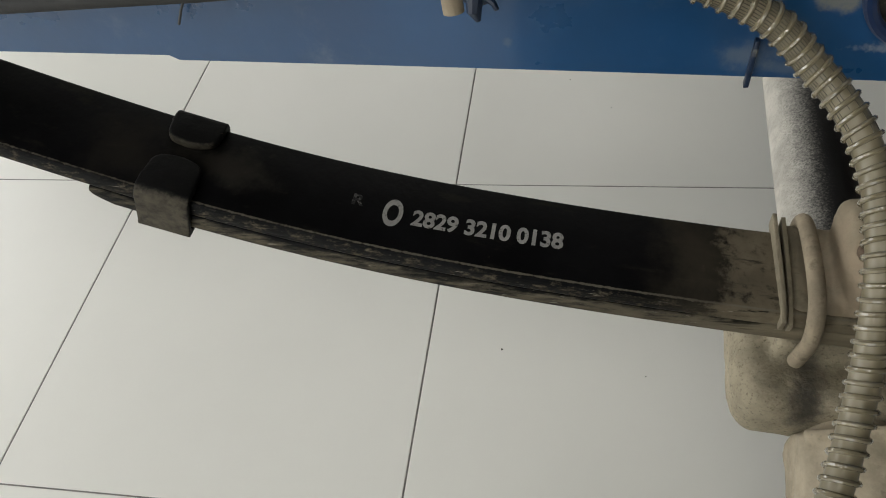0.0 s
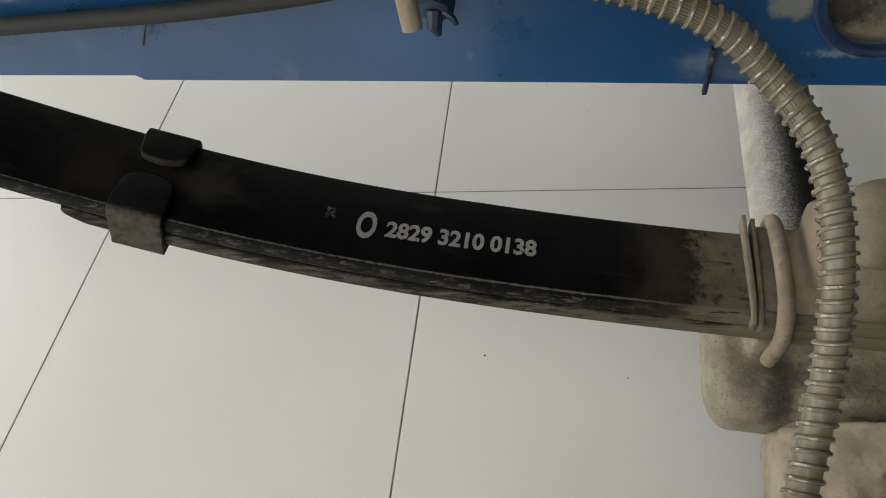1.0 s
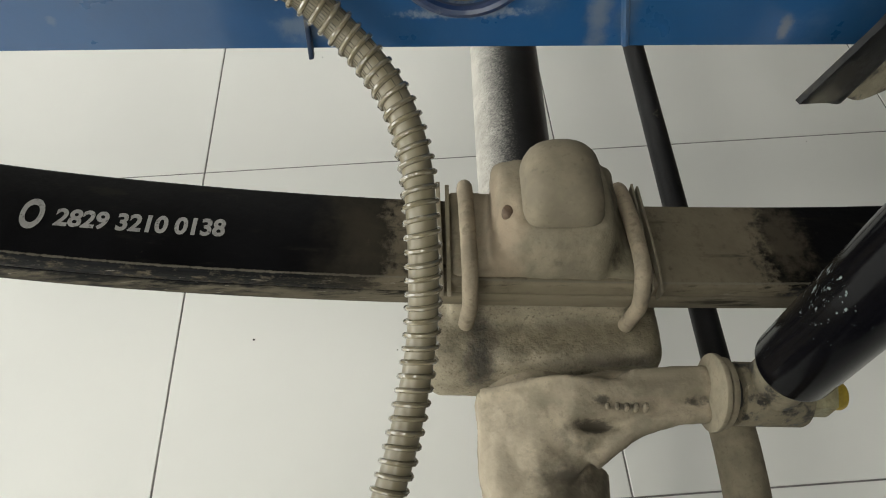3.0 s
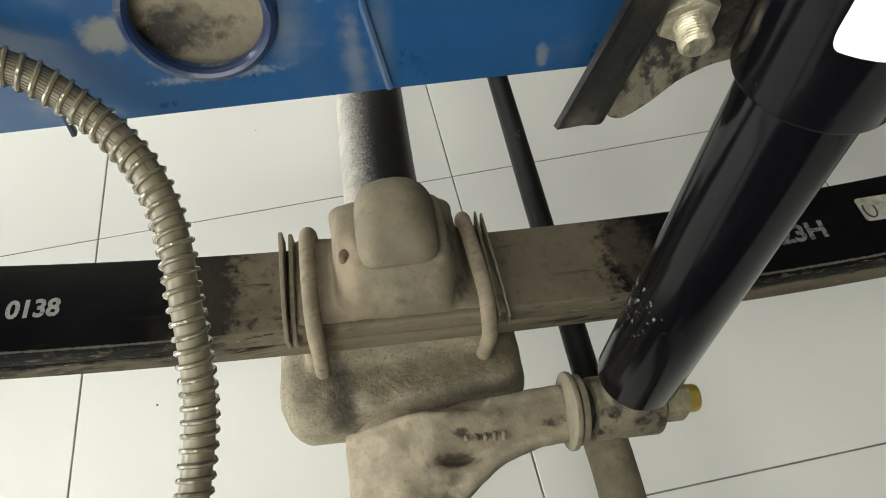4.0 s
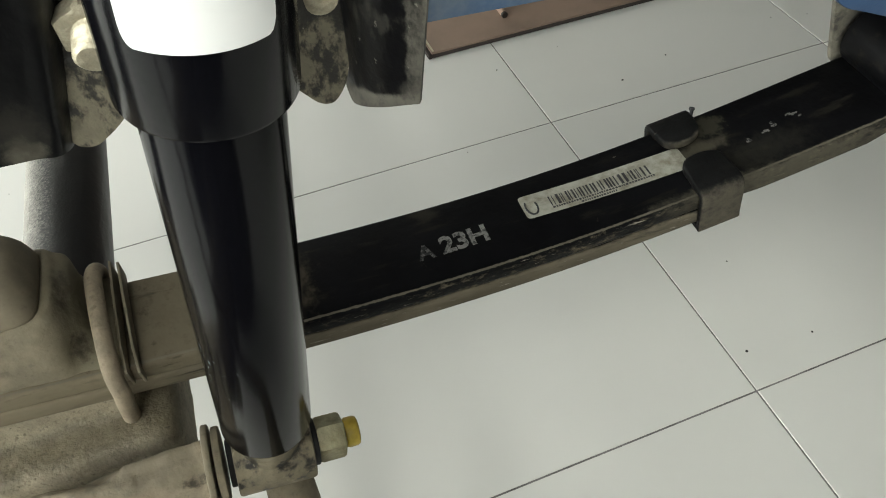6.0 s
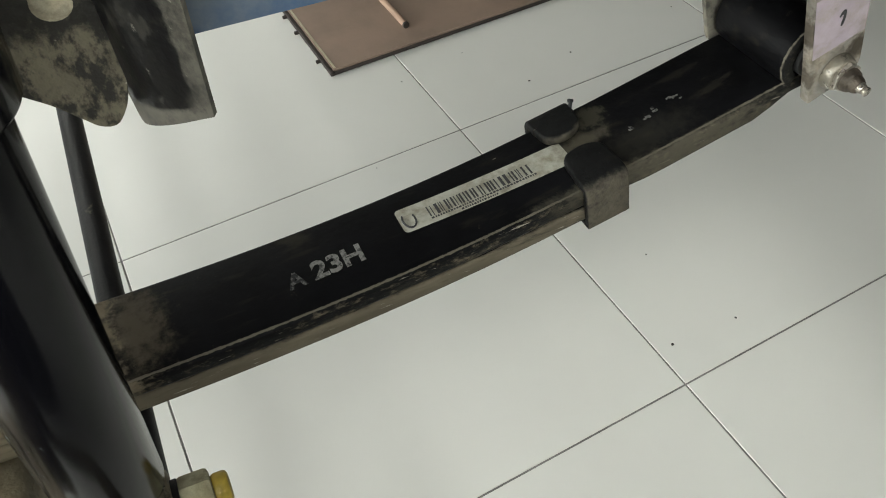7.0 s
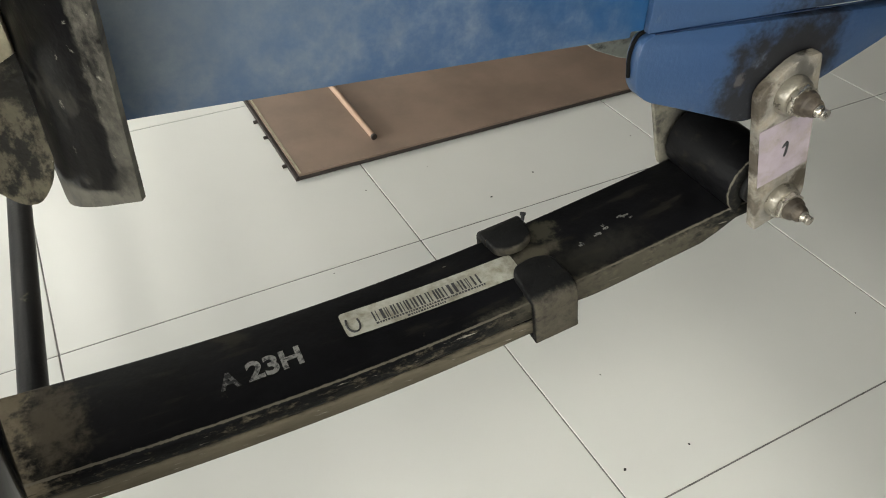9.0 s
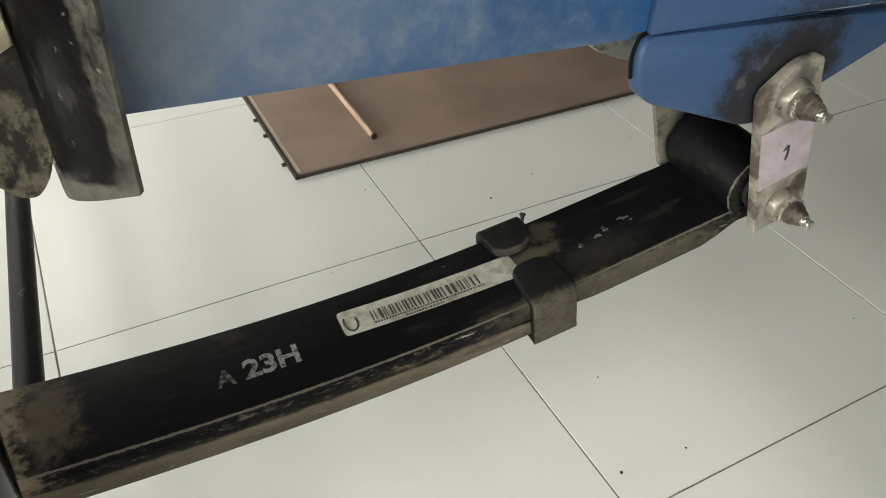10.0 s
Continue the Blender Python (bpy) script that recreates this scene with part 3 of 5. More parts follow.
def cast(ob, voxel=0.003, smooth_n=8, dents=(), lumps=0.0):
    """Melt joined solids into one casting with soft fillets, then press dents (centre, half sizes, shift) and lumps into it."""
    r = ob.modifiers.new("melt", "REMESH")
    r.mode, r.voxel_size, r.use_smooth_shade = "VOXEL", voxel, True
    s_ = ob.modifiers.new("soften", "SMOOTH")
    s_.factor, s_.iterations = 0.5, smooth_n
    if not dents and not lumps:
        return ob
    bpy.context.view_layer.update()
    me = bpy.data.meshes.new_from_object(ob.evaluated_get(bpy.context.evaluated_depsgraph_get()))
    ob.modifiers.clear()
    old, ob.data = ob.data, me
    bpy.data.meshes.remove(old)
    P = np.empty(len(me.vertices) * 3)
    me.vertices.foreach_get("co", P)
    P = P.reshape(-1, 3)
    nrm = np.empty(P.size)
    me.vertices.foreach_get("normal", nrm)
    Q = P.copy()
    for centre, sizes, shift in dents:
        d2 = (((P - np.array(centre)) / np.array(sizes)) ** 2).sum(1)
        Q += np.exp(-d2)[:, None] * np.array(shift)
    rise = np.array([noise.noise(Vector(p) * 45) + 0.5 * noise.noise(Vector(p) * 120) for p in P])
    Q += nrm.reshape(-1, 3) * (lumps * rise)[:, None]
    me.vertices.foreach_set("co", Q.ravel())
    me.update()
    return ob


# ---- the setting ----
TILE, GAP = 0.6, 0.0025
GRID = pose(-0.4826, 0.5155, 0, 0, 0, 3.0)     # tile corner and the turn of the tile rows
x0, x1, y0, y1, h = ROOM
floor = thing("floor", "glossy off-white vitrified tiles with thin dark joints", "floor", (0, 0, 0), kind="structure")
part("grout_bed", box(x0, x1, y0, y1, -0.1, -0.0012), MAT_GROUT, floor, smooth=False)
# The east wall is unseen; near and dark to dim the right-hand floor.
for nm, b_ in (("wall_north", (x0 - 0.15, x1 + 0.15, y1, y1 + 0.15)), ("wall_east", (x1, x1 + 0.15, y0, y1))):
    w = part(nm, box(*b_, -0.1, h), MAT_DARKWALL if nm == "wall_east" else MAT_WALL, None, smooth=False)
    tagged(w, "plain dark brown wall, unseen, added to dim the east side" if nm == "wall_east" else "plain off-white painted showroom wall", "wall", kind="structure")
ww = bmesh.new()
for b_ in ((y0, -2.5, -0.1, h), (2.9, y1, -0.1, h), (-2.5, 2.9, -0.1, 0.25), (-2.5, 2.9, 2.75, h)):
    add(ww, box(x0 - 0.15, x0, *b_))
tagged(part("wall_west", ww, MAT_WALL, None, smooth=False), "off-white showroom wall with a wide window opening", "wall", kind="structure")
ww = bmesh.new()
for b_ in ((x0 - 0.15, -3.2, -0.1, h), (0.5, x1 + 0.15, -0.1, h), (-3.2, 0.5, -0.1, 0.25), (-3.2, 0.5, 2.75, h)):
    add(ww, box(b_[0], b_[1], y0 - 0.15, y0, b_[2], b_[3]))
tagged(part("wall_south", ww, MAT_WALL, None, smooth=False), "off-white showroom wall with a wide assumed shop window", "wall", kind="structure")
# Unseen ceiling, kept dark so black paint reflects no bright surface.
tagged(part("ceiling", box(x0, x1, y0, y1, h, h + 0.12), MAT_CEIL, None, smooth=False), "plain dark ceiling, unseen, added for dark reflections", "ceiling", kind="structure")
# Unseen fixtures for the added ceiling lamps.
for px, py in PANELS:
    lt = thing("added_ceiling_light", "unseen flat rectangular ceiling light with white diffuser, added", "ceiling light", (px, py, h), "ceiling lights")
    part("frame", box(px - 0.32, px + 0.32, py - 0.62, py + 0.62, h - 0.035, h - 0.002, 0.004), MAT_GREY, lt)
    part("diffuser", box(px - 0.29, px + 0.29, py - 0.59, py + 0.59, h - 0.041, h - 0.0355), MAT_PANEL, lt, "glowing white diffuser", smooth=False)

# ---- chassis rail ----
WEB = -0.045                                   # outer face of the rail's web


def low_z(x):
    return 0.6830 - 0.022 * x - 0.012 * x * x


def rail_z(x):
    return low_z(x) + 0.004


RAIL_H = 0.205
rail = thing("chassis_rail", "blue painted pressed steel truck chassis side rail", "chassis rail", (0, WEB, rail_z(0)))
# web with its round lightening hole
HOLE = (-0.064, 0.741, 0.0325)
bm = bmesh.new()
xs = [float(v) for v in np.linspace(-1.35, 1.3, 22)]
outer = [(x, rail_z(x)) for x in xs] + [(x, rail_z(x) + RAIL_H) for x in xs[::-1]]
loops = [[bm.verts.new((x, WEB, z)) for x, z in outer],
         [bm.verts.new((HOLE[0] + HOLE[2] * math.cos(a), WEB, HOLE[1] + HOLE[2] * math.sin(a))) for a in np.linspace(0, 2 * math.pi, 48, endpoint=False)]]
for lp in loops:
    for a, c in zip(lp, lp[1:] + lp[:1]):
        bm.edges.new((a, c))
bmesh.ops.triangle_fill(bm, use_beauty=True, edges=bm.edges[:])
ex = bmesh.ops.extrude_face_region(bm, geom=bm.faces[:])
for q in ex["geom"]:
    if isinstance(q, bmesh.types.BMVert):
        q.co.y += 0.006
part("web", bm, MAT_BLUE, rail, smooth=False)
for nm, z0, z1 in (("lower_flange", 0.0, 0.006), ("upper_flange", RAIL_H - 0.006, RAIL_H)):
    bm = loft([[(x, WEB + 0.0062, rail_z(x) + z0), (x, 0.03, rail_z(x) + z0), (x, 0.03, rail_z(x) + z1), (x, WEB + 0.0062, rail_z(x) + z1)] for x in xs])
    part(nm, bm, MAT_BLUE_DARK, rail, smooth=False)
# outer strengthening plate that ends in a small step
lx = [float(v) for v in np.linspace(-0.484, 0.575, 9)]
bm = prism([(-0.492, rail_z(-0.49) + 0.001)] + [(x, low_z(x)) for x in lx] + [(x, rail_z(x) + 0.001) for x in lx[::-1]], "y", WEB + 0.0006, WEB + 0.0055)
part("lower_lip", bm, MAT_BLUE, rail, smooth=False)
# rolled rim round the hole
ring = [Vector((HOLE[0] + (HOLE[2] + 0.001) * math.cos(a), WEB - 0.001, HOLE[1] + (HOLE[2] + 0.001) * math.sin(a))) for a in np.linspace(0, 2 * math.pi, 56)]
part("hole_rim", tube(ring, 0.0036, 10, caps=False), MAT_NAVY, rail, "raised rim of the round hole")
# small tab under the lower edge and a welded rib
part("edge_tab", prism([(-0.1462, rail_z(-0.15) - 0.008), (-0.1434, rail_z(-0.15) - 0.0075), (-0.1425, rail_z(-0.15) + 0.022), (-0.1450, rail_z(-0.15) + 0.022)], "y", WEB - 0.005, WEB - 0.0005, 0.0006), MAT_BLUE_DARK, rail, "thin dark blue tab")
part("seam_rib", tube([(0.021, WEB - 0.001, rail_z(0.02) - 0.002), (0.013, WEB - 0.001, 0.735), (0.008, WEB - 0.001, 0.80), (0.006, WEB - 0.001, 0.87)], 0.0022, 8), MAT_BLUE, rail)
# dark blue shapes in place of the hose strap's shadow on the web
shadow_b = part("strap_shadow", hexagon((-0.2865, WEB + 0.001, 0.7470), (-0.2875, WEB - 0.012, 0.7430), 0.0175, 0.003), MAT_BLUE_DARK, rail, "dark blue shape standing in for the strap's shadow")
part("strap_shadow_tail", tube([(-0.2875, WEB - 0.010, 0.7430), (-0.2880, WEB - 0.014, 0.7360), (-0.2865, WEB - 0.013, 0.7300)], [0.0050, 0.0040, 0.0016], 10), MAT_BLUE_DARK, shadow_b)
part("strap_shadow_hook", tube([(-0.2830, WEB - 0.010, 0.7430), (-0.2775, WEB - 0.013, 0.7400), (-0.2762, WEB - 0.013, 0.7365)], [0.0026, 0.0016, 0.0014], 8), MAT_BLUE_DARK, shadow_b)

cross = thing("crossmember", "dark dusty round chassis crossmember inside the rail", "crossmember", (HOLE[0], 0.2, HOLE[1]))
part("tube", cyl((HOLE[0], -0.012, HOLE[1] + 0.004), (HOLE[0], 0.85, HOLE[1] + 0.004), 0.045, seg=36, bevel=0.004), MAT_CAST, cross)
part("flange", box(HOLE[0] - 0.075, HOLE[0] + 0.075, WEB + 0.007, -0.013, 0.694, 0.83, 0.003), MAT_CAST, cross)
# Unseen pan and skirt, added to keep light off the right-hand floor.
body = thing("shade_body", "unseen dark panels added to shade the floor on the right", "truck body", (1.1, 0, 0.855))
part("shade_pan", box(0.62, 2.38, -0.95, 1.55, 0.868, 1.05, 0.01), MAT_RUBBER, body)
part("shade_skirt", box(0.80, 2.38, -0.64, -0.52, 0.18, 0.869, 0.02), MAT_RUBBER, body)
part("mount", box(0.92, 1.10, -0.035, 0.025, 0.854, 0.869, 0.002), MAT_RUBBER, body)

cable = thing("cable", "thin black sheathed cable along the rail", "cable", (-0.5, WEB - 0.008, 0.74))
part("sheath", tube(smooth_path([(-1.1, WEB - 0.008, 0.715), (-0.75, WEB - 0.009, 0.728), (-0.498, WEB - 0.008, 0.741), (-0.42, WEB - 0.008, 0.746), (-0.358, WEB - 0.008, 0.753), (-0.315, WEB - 0.013, 0.763), (-0.280, WEB - 0.0195, 0.771)]), 0.0055, 12), MAT_RUBBER, cable)
part("tie_tail", tube([(-0.452, WEB - 0.012, 0.745), (-0.459, WEB - 0.011, 0.735), (-0.468, WEB - 0.006, 0.722)], 0.0009, 6), MAT_INK, cable, "thin black tie tail")

# ---- leaf spring ----
KNOTS = [(-0.80, 0.656), (-0.67, 0.602), (-0.61, 0.576), (-0.49, 0.5355), (-0.42, 0.5145), (-0.31, 0.4915), (-0.245, 0.481), (-0.157, 0.4705), (0, 0.456),
         (0.155, 0.447), (0.21, 0.4445), (0.31, 0.442), (0.40, 0.4475), (0.46, 0.4535), (0.53, 0.462), (0.575, 0.470), (0.62, 0.477), (0.665, 0.486), (0.718, 0.497)]
POLY = np.polyfit([k[0] for k in KNOTS], [k[1] for k in KNOTS], 7)
W = 0.0415                                      # half the spring's width


def top_z(x):
    return float(np.polyval(POLY, x))


def slope(x):
    return math.atan((top_z(x + 0.01) - top_z(x - 0.01)) / 0.02)


def leaf_section(c, ang, th):
    """A flat bar section with rounded edges, across the spring, at centre c (x, z) and turned by ang."""
    n = Vector((-math.sin(ang), 0, math.cos(ang)))
    p = Vector((c[0], 0, c[1]))
    out = []
    r = min(0.0035, th * 0.4)
    for sy, sz in ((-1, -1), (1, -1), (1, 1), (-1, 1)):
        for k in range(4):
            a = math.radians({(-1, -1): 180, (1, -1): 270, (1, 1): 0, (-1, 1): 90}[(sy, sz)] + 30 * k)
            far = 0.003 * min(1, max(0, (-0.1 - c[0]) / 0.2)) if sy > 0 else 0
            yy = sy * (W + far - r) + r * math.cos(a)
            zz = sz * (th / 2 - r) + r * math.sin(a)
            out.append(p + Vector((0, yy, 0)) + n * zz)
    return out


spring = thing("leaf_spring", "black painted two-leaf truck spring, dusty at the axle", "leaf spring", (0, 0, 0.41))
EYE_R, EYE_L = (0.734, 0.5155), (-0.815, 0.690)
TH = 0.0165


def main_th(x):
    """The main leaf grows thicker towards its right end and thins at the eye."""
    if x > 0.69:
        return 0.0230 - 0.0110 * (x - 0.69) / 0.028
    return TH + 0.0065 * min(1, max(0, (x - 0.53) / 0.06))


secs = []
# left eye, curled over the top
for k in range(14):
    a = radians(-330 + 260 * k / 13)
    secs.append(leaf_section((EYE_L[0] + 0.026 * math.cos(a), EYE_L[1] + 0.026 * math.sin(a)), a + math.pi / 2, 0.011))
for x in np.linspace(-0.775, 0.718, 92):
    th = main_th(x)
    secs.append(leaf_section((x + math.sin(slope(x)) * th / 2, top_z(x) - math.cos(slope(x)) * th / 2), slope(x), th))
for k in range(16):
    a = radians(-68 + 298 * k / 15)
    secs.append(leaf_section((EYE_R[0] + 0.0235 * math.cos(a), EYE_R[1] + 0.0235 * math.sin(a)), a + math.pi / 2, 0.011))
part("main_leaf", loft(secs), MAT_LEAF, spring)
secs = []
for x in [-0.615, -0.613, -0.609, -0.603, -0.597] + [float(v) for v in np.linspace(-0.585, 0.562, 76)] + [0.567]:
    f = min(1, (x + 0.615) / 0.018, (0.567 - x) / 0.005)
    th = 0.0075 + 0.0090 * math.sqrt(max(0.0, f))
    off = main_th(x) + 0.0006 + th / 2
    secs.append(leaf_section((x + math.sin(slope(x)) * off, top_z(x) - math.cos(slope(x)) * off), slope(x), th))
part("second_leaf", loft(secs), MAT_LEAF_LOWER, spring)


def clip(xc, width):
    """A rebound clip: a strap round the leaves with two tabs folded on top."""
    s_ = slope(xc)
    m = Matrix.Translation((xc, 0, top_z(xc))) @ Matrix.Rotation(-s_, 4, "Y")
    bm = bmesh.new()
    for sy in (-1, 1):
        inner = 0.0045 if sy < 0 else 0.010
        pts = [(sy * 0.0422, -0.036), (sy * 0.0475, -0.038), (sy * 0.0485, 0.001), (sy * 0.0440, 0.0088), (sy * 0.030, 0.0098), (sy * 0.030, 0.001), (sy * 0.0422, 0.001)]
        add(bm, prism(rounded(pts, [0, 0.002, 0.006, 0.007, 0, 0, 0], 5), "x", -width / 2, width / 2, 0.0018, 3))
        tab = [(-width / 2 + 0.0003, sy * 0.034), (width / 2 - 0.0003, sy * 0.034), (width / 2 - 0.001, sy * (inner + (0.006 if sy < 0 else 0.008))), (0.004, sy * inner), (-width / 2 + 0.002, sy * (inner + 0.003))]
        add(bm, prism(rounded(tab, [0, 0, 0.016, 0.02, 0.012], 6), "z", 0.0008, 0.0098, 0.0024, 3))
    add(bm, box(-width / 2, width / 2, -0.0475, 0.0475, -0.039, -0.0335, 0.001))
    bm.transform(m)
    return bm


part("rebound_clip", clip(-0.557, 0.044), MAT_CLIP, spring, "dusty black folded strap clip")
part("rebound_clip", clip(0.550, 0.038), MAT_CLIP, spring, "dusty black folded strap clip")


def lettering(body, x0, x1, y0, height, shear=0.0, lift=0.0006):
    """Built-in font letters laid on the bent top of the spring, from x0 to x1, with their feet at y0."""
    cu = bpy.data.curves.new("letters", "FONT")
    cu.body = body
    cu.size = 1.0
    cu.offset = 0.034
    tmp = new("tmp_letters", cu)
    bpy.context.view_layer.update()
    me = bpy.data.meshes.new_from_object(tmp.evaluated_get(bpy.context.evaluated_depsgraph_get()))
    bpy.data.objects.remove(tmp)
    bpy.data.curves.remove(cu)
    bm = bmesh.new()
    bm.from_mesh(me)
    bpy.data.meshes.remove(me)
    u0, u1 = min(v.co.x for v in bm.verts), max(v.co.x for v in bm.verts)
    v0, v1 = min(v.co.y for v in bm.verts), max(v.co.y for v in bm.verts)
    for v in bm.verts:
        x = x0 + (v.co.x - u0) / (u1 - u0) * (x1 - x0)
        y = y0 + (v.co.y - v0) / (v1 - v0) * height + shear * (x - x0)
        v.co = (x, y, top_z(x) + lift)
    return bm


part("stencil_letter", lettering("O", -0.3945, -0.3785, -0.0165, 0.029), MAT_STENCIL, spring, "white stencilled letter", smooth=False)
part("stencil_number", lettering("2829 3210 0138", -0.3705, -0.2475, -0.0115, 0.0175, 0.02), MAT_STENCIL, spring, "white stencilled part number", smooth=False)
part("stencil_number", lettering("23H", 0.3255, 0.3655, -0.0138, 0.0185, 0.02), MAT_STENCIL_WORN, spring, "white stencilled characters", smooth=False)
part("faded_letter", lettering("A", 0.3055, 0.3200, -0.0138, 0.0155), MAT_STENCIL_OLD, spring, "faded stencilled letter", smooth=False)
part("faded_letter", lettering("R", -0.421, -0.411, -0.002, 0.012), MAT_STENCIL_OLD, spring, "faded stencilled letter", smooth=False)


def flat_patch(x0, x1, y0, y1, shear, lift, n=12, rc=0.0):
    """A thin label on the top of the spring."""
    bm = bmesh.new()
    outline = rounded([(x0, y0), (x1, y0 + shear), (x1, y1 + shear), (x0, y1)], rc, 4) if rc else [(x0, y0), (x1, y0 + shear), (x1, y1 + shear), (x0, y1)]
    lower = [q for q in outline]
    vs = [bm.verts.new((x, y, top_z(x) + lift)) for x, y in lower]
    bm.faces.new(vs)
    geom = bm.verts[:] + bm.edges[:] + bm.faces[:]
    for k in range(1, n):
        xx = x0 + (x1 - x0) * k / n
        geom = bm.verts[:] + bm.edges[:] + bm.faces[:]
        bmesh.ops.bisect_plane(bm, geom=geom, plane_co=(xx, 0, 0), plane_no=(1, 0, 0))
    for v in bm.verts:
        v.co.z = top_z(v.co.x) + lift
    return bm


label_ob = part("label", flat_patch(0.401, 0.5435, -0.005, 0.0205, -0.006, 0.0006, rc=0.004), MAT_STICKER, spring, "dusty white barcode label", smooth=False)
rng = random.Random(4)
x = 0.4245


def tilt_y(x):
    return -0.04 * (x - 0.401)


while x < 0.512:
    w = rng.choice((0.0008, 0.0011, 0.0016, 0.0024))
    part("barcode_bar", flat_patch(x, x + w, 0.0015 + tilt_y(x), 0.0125 + tilt_y(x), 0.0, 0.001, 1), MAT_INK, label_ob, smooth=False)
    x += w + rng.choice((0.0008, 0.0012, 0.0018, 0.0026))
for xa, xb, yy in ((0.4245, 0.512, -0.0013), (0.448, 0.478, -0.0042)):
    x = xa
    while x < xb:
        w = rng.uniform(0.001, 0.0022)
        part("print_bar", flat_patch(x, x + w, yy + tilt_y(x), yy + 0.0019 + tilt_y(x), 0, 0.001, 1), MAT_INK, label_ob, smooth=False)
        x += w + 0.0007
pts = [Vector((0.4085 + 0.005 * math.cos(a), 0.0065 + 0.0085 * math.sin(a), top_z(0.4085) + 0.001)) for a in np.linspace(radians(140), radians(385), 14)]
part("pen_mark", tube(pts, 0.0008, 6), MAT_INK, label_ob, "black pen mark")

for xc in (0.592, 0.611, 0.617, 0.636, 0.640):
    for k in range(3):
        xa, yy = xc + rng.uniform(-0.002, 0.004), -0.006 + 0.12 * (xc - 0.6) + rng.uniform(-0.003, 0.004)
        w = rng.uniform(0.0018, 0.0036)
        part("faded_mark", flat_patch(xa, xa + w, yy, yy + rng.uniform(0.0014, 0.0032), rng.uniform(-0.001, 0.001), 0.0006, 2, 0.0006), MAT_FLECK, spring, "faded unreadable print", smooth=False)
xt = 0.567
part("wire_tag", tube(smooth_path([(xt, 0.036, top_z(xt) + 0.008), (xt + 0.002, 0.039, top_z(xt) + 0.0105), (xt + 0.001, 0.040, top_z(xt) + 0.0120), (xt + 0.0045, 0.040, top_z(xt) + 0.0105)], 4), 0.0016, 8), MAT_INK, spring, "small black wire tag")

# ---- axle, spring pad and knuckle ----
axle = thing("front_axle", "dust-covered cast front axle end with black tube", "axle", (0, 0, 0.25))
part("axle_tube", cyl((0, 0.03, 0.335), (0, 1.25, 0.335), 0.041, seg=40), MAT_TUBE, axle, "black axle tube with white dust and painted west light")
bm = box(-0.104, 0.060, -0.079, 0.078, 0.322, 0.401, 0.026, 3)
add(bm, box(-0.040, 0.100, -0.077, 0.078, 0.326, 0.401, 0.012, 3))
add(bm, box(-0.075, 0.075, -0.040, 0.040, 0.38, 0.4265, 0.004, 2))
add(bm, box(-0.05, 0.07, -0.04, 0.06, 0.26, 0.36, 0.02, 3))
cast(part("spring_pad", bm, MAT_PAD, axle, "dusty cast spring pad covered in grit, with painted side light"), 0.0035, 10, lumps=0.0012)
bm = cyl((-0.005, -0.07, 0.342), (-0.006, -0.27, 0.340), 0.042, seg=32, bevel=0.008)
# shock arm: x, back y and its height, front y and its height, underside
secs = []
for xx, yb, zb, yf, zf, zu in ((-0.053, -0.091, 0.368, -0.160, 0.362, 0.31), (-0.038, -0.092, 0.381, -0.170, 0.372, 0.31), (-0.010, -0.097, 0.400, -0.172, 0.384, 0.31), (0.018, -0.102, 0.416, -0.166, 0.390, 0.318),
                               (0.036, -0.101, 0.4175, -0.152, 0.398, 0.342), (0.055, -0.097, 0.418, -0.142, 0.405, 0.364), (0.075, -0.0970, 0.4170, -0.134, 0.409, 0.380), (0.100, -0.0980, 0.4200, -0.130, 0.412, 0.389), (0.121, -0.0980, 0.4220, -0.128, 0.414, 0.392)):
    secs.append([(xx, yb, zb), (xx, yb - 0.010, zb + 0.001), (xx, (yb + yf) / 2, (zb + zf) / 2 + 0.004), (xx, yf + 0.010, zf + 0.002), (xx, yf, zf - 0.006), (xx, yf + 0.004, (zf + zu) / 2 - 0.004), (xx, yf + 0.014, zu), (xx, yb + 0.013, zu), (xx, yb + 0.014, zb - 0.024)])
add(bm, loft(secs))
add(bm, tube(smooth_path([(-0.050, -0.093, 0.374), (-0.020, -0.097, 0.396), (0.004, -0.101, 0.409), (0.020, -0.104, 0.4165), (0.034, -0.106, 0.4165)], 5), [0.005] * 15 + [0.004] * 5 + [0.003], 10))
add(bm, tube(smooth_path([(0.064, -0.099, 0.4165), (0.085, -0.100, 0.4185), (0.118, -0.100, 0.4205)], 5), 0.0045, 10))
add(bm, tube(smooth_path([(0.030, -0.158, 0.386), (0.060, -0.139, 0.399), (0.090, -0.131, 0.405), (0.121, -0.128, 0.406)], 5), 0.0075, 10))
add(bm, cyl((-0.012, -0.21, 0.25), (-0.012, -0.21, 0.34), 0.04, seg=24, bevel=0.008))
add(bm, box(-0.052, 0.010, -0.185, -0.12, 0.31, 0.380, 0.018, 3))
add(bm, cyl((0.020, -0.150, 0.345), (0.010, -0.23, 0.345), 0.030, seg=24))
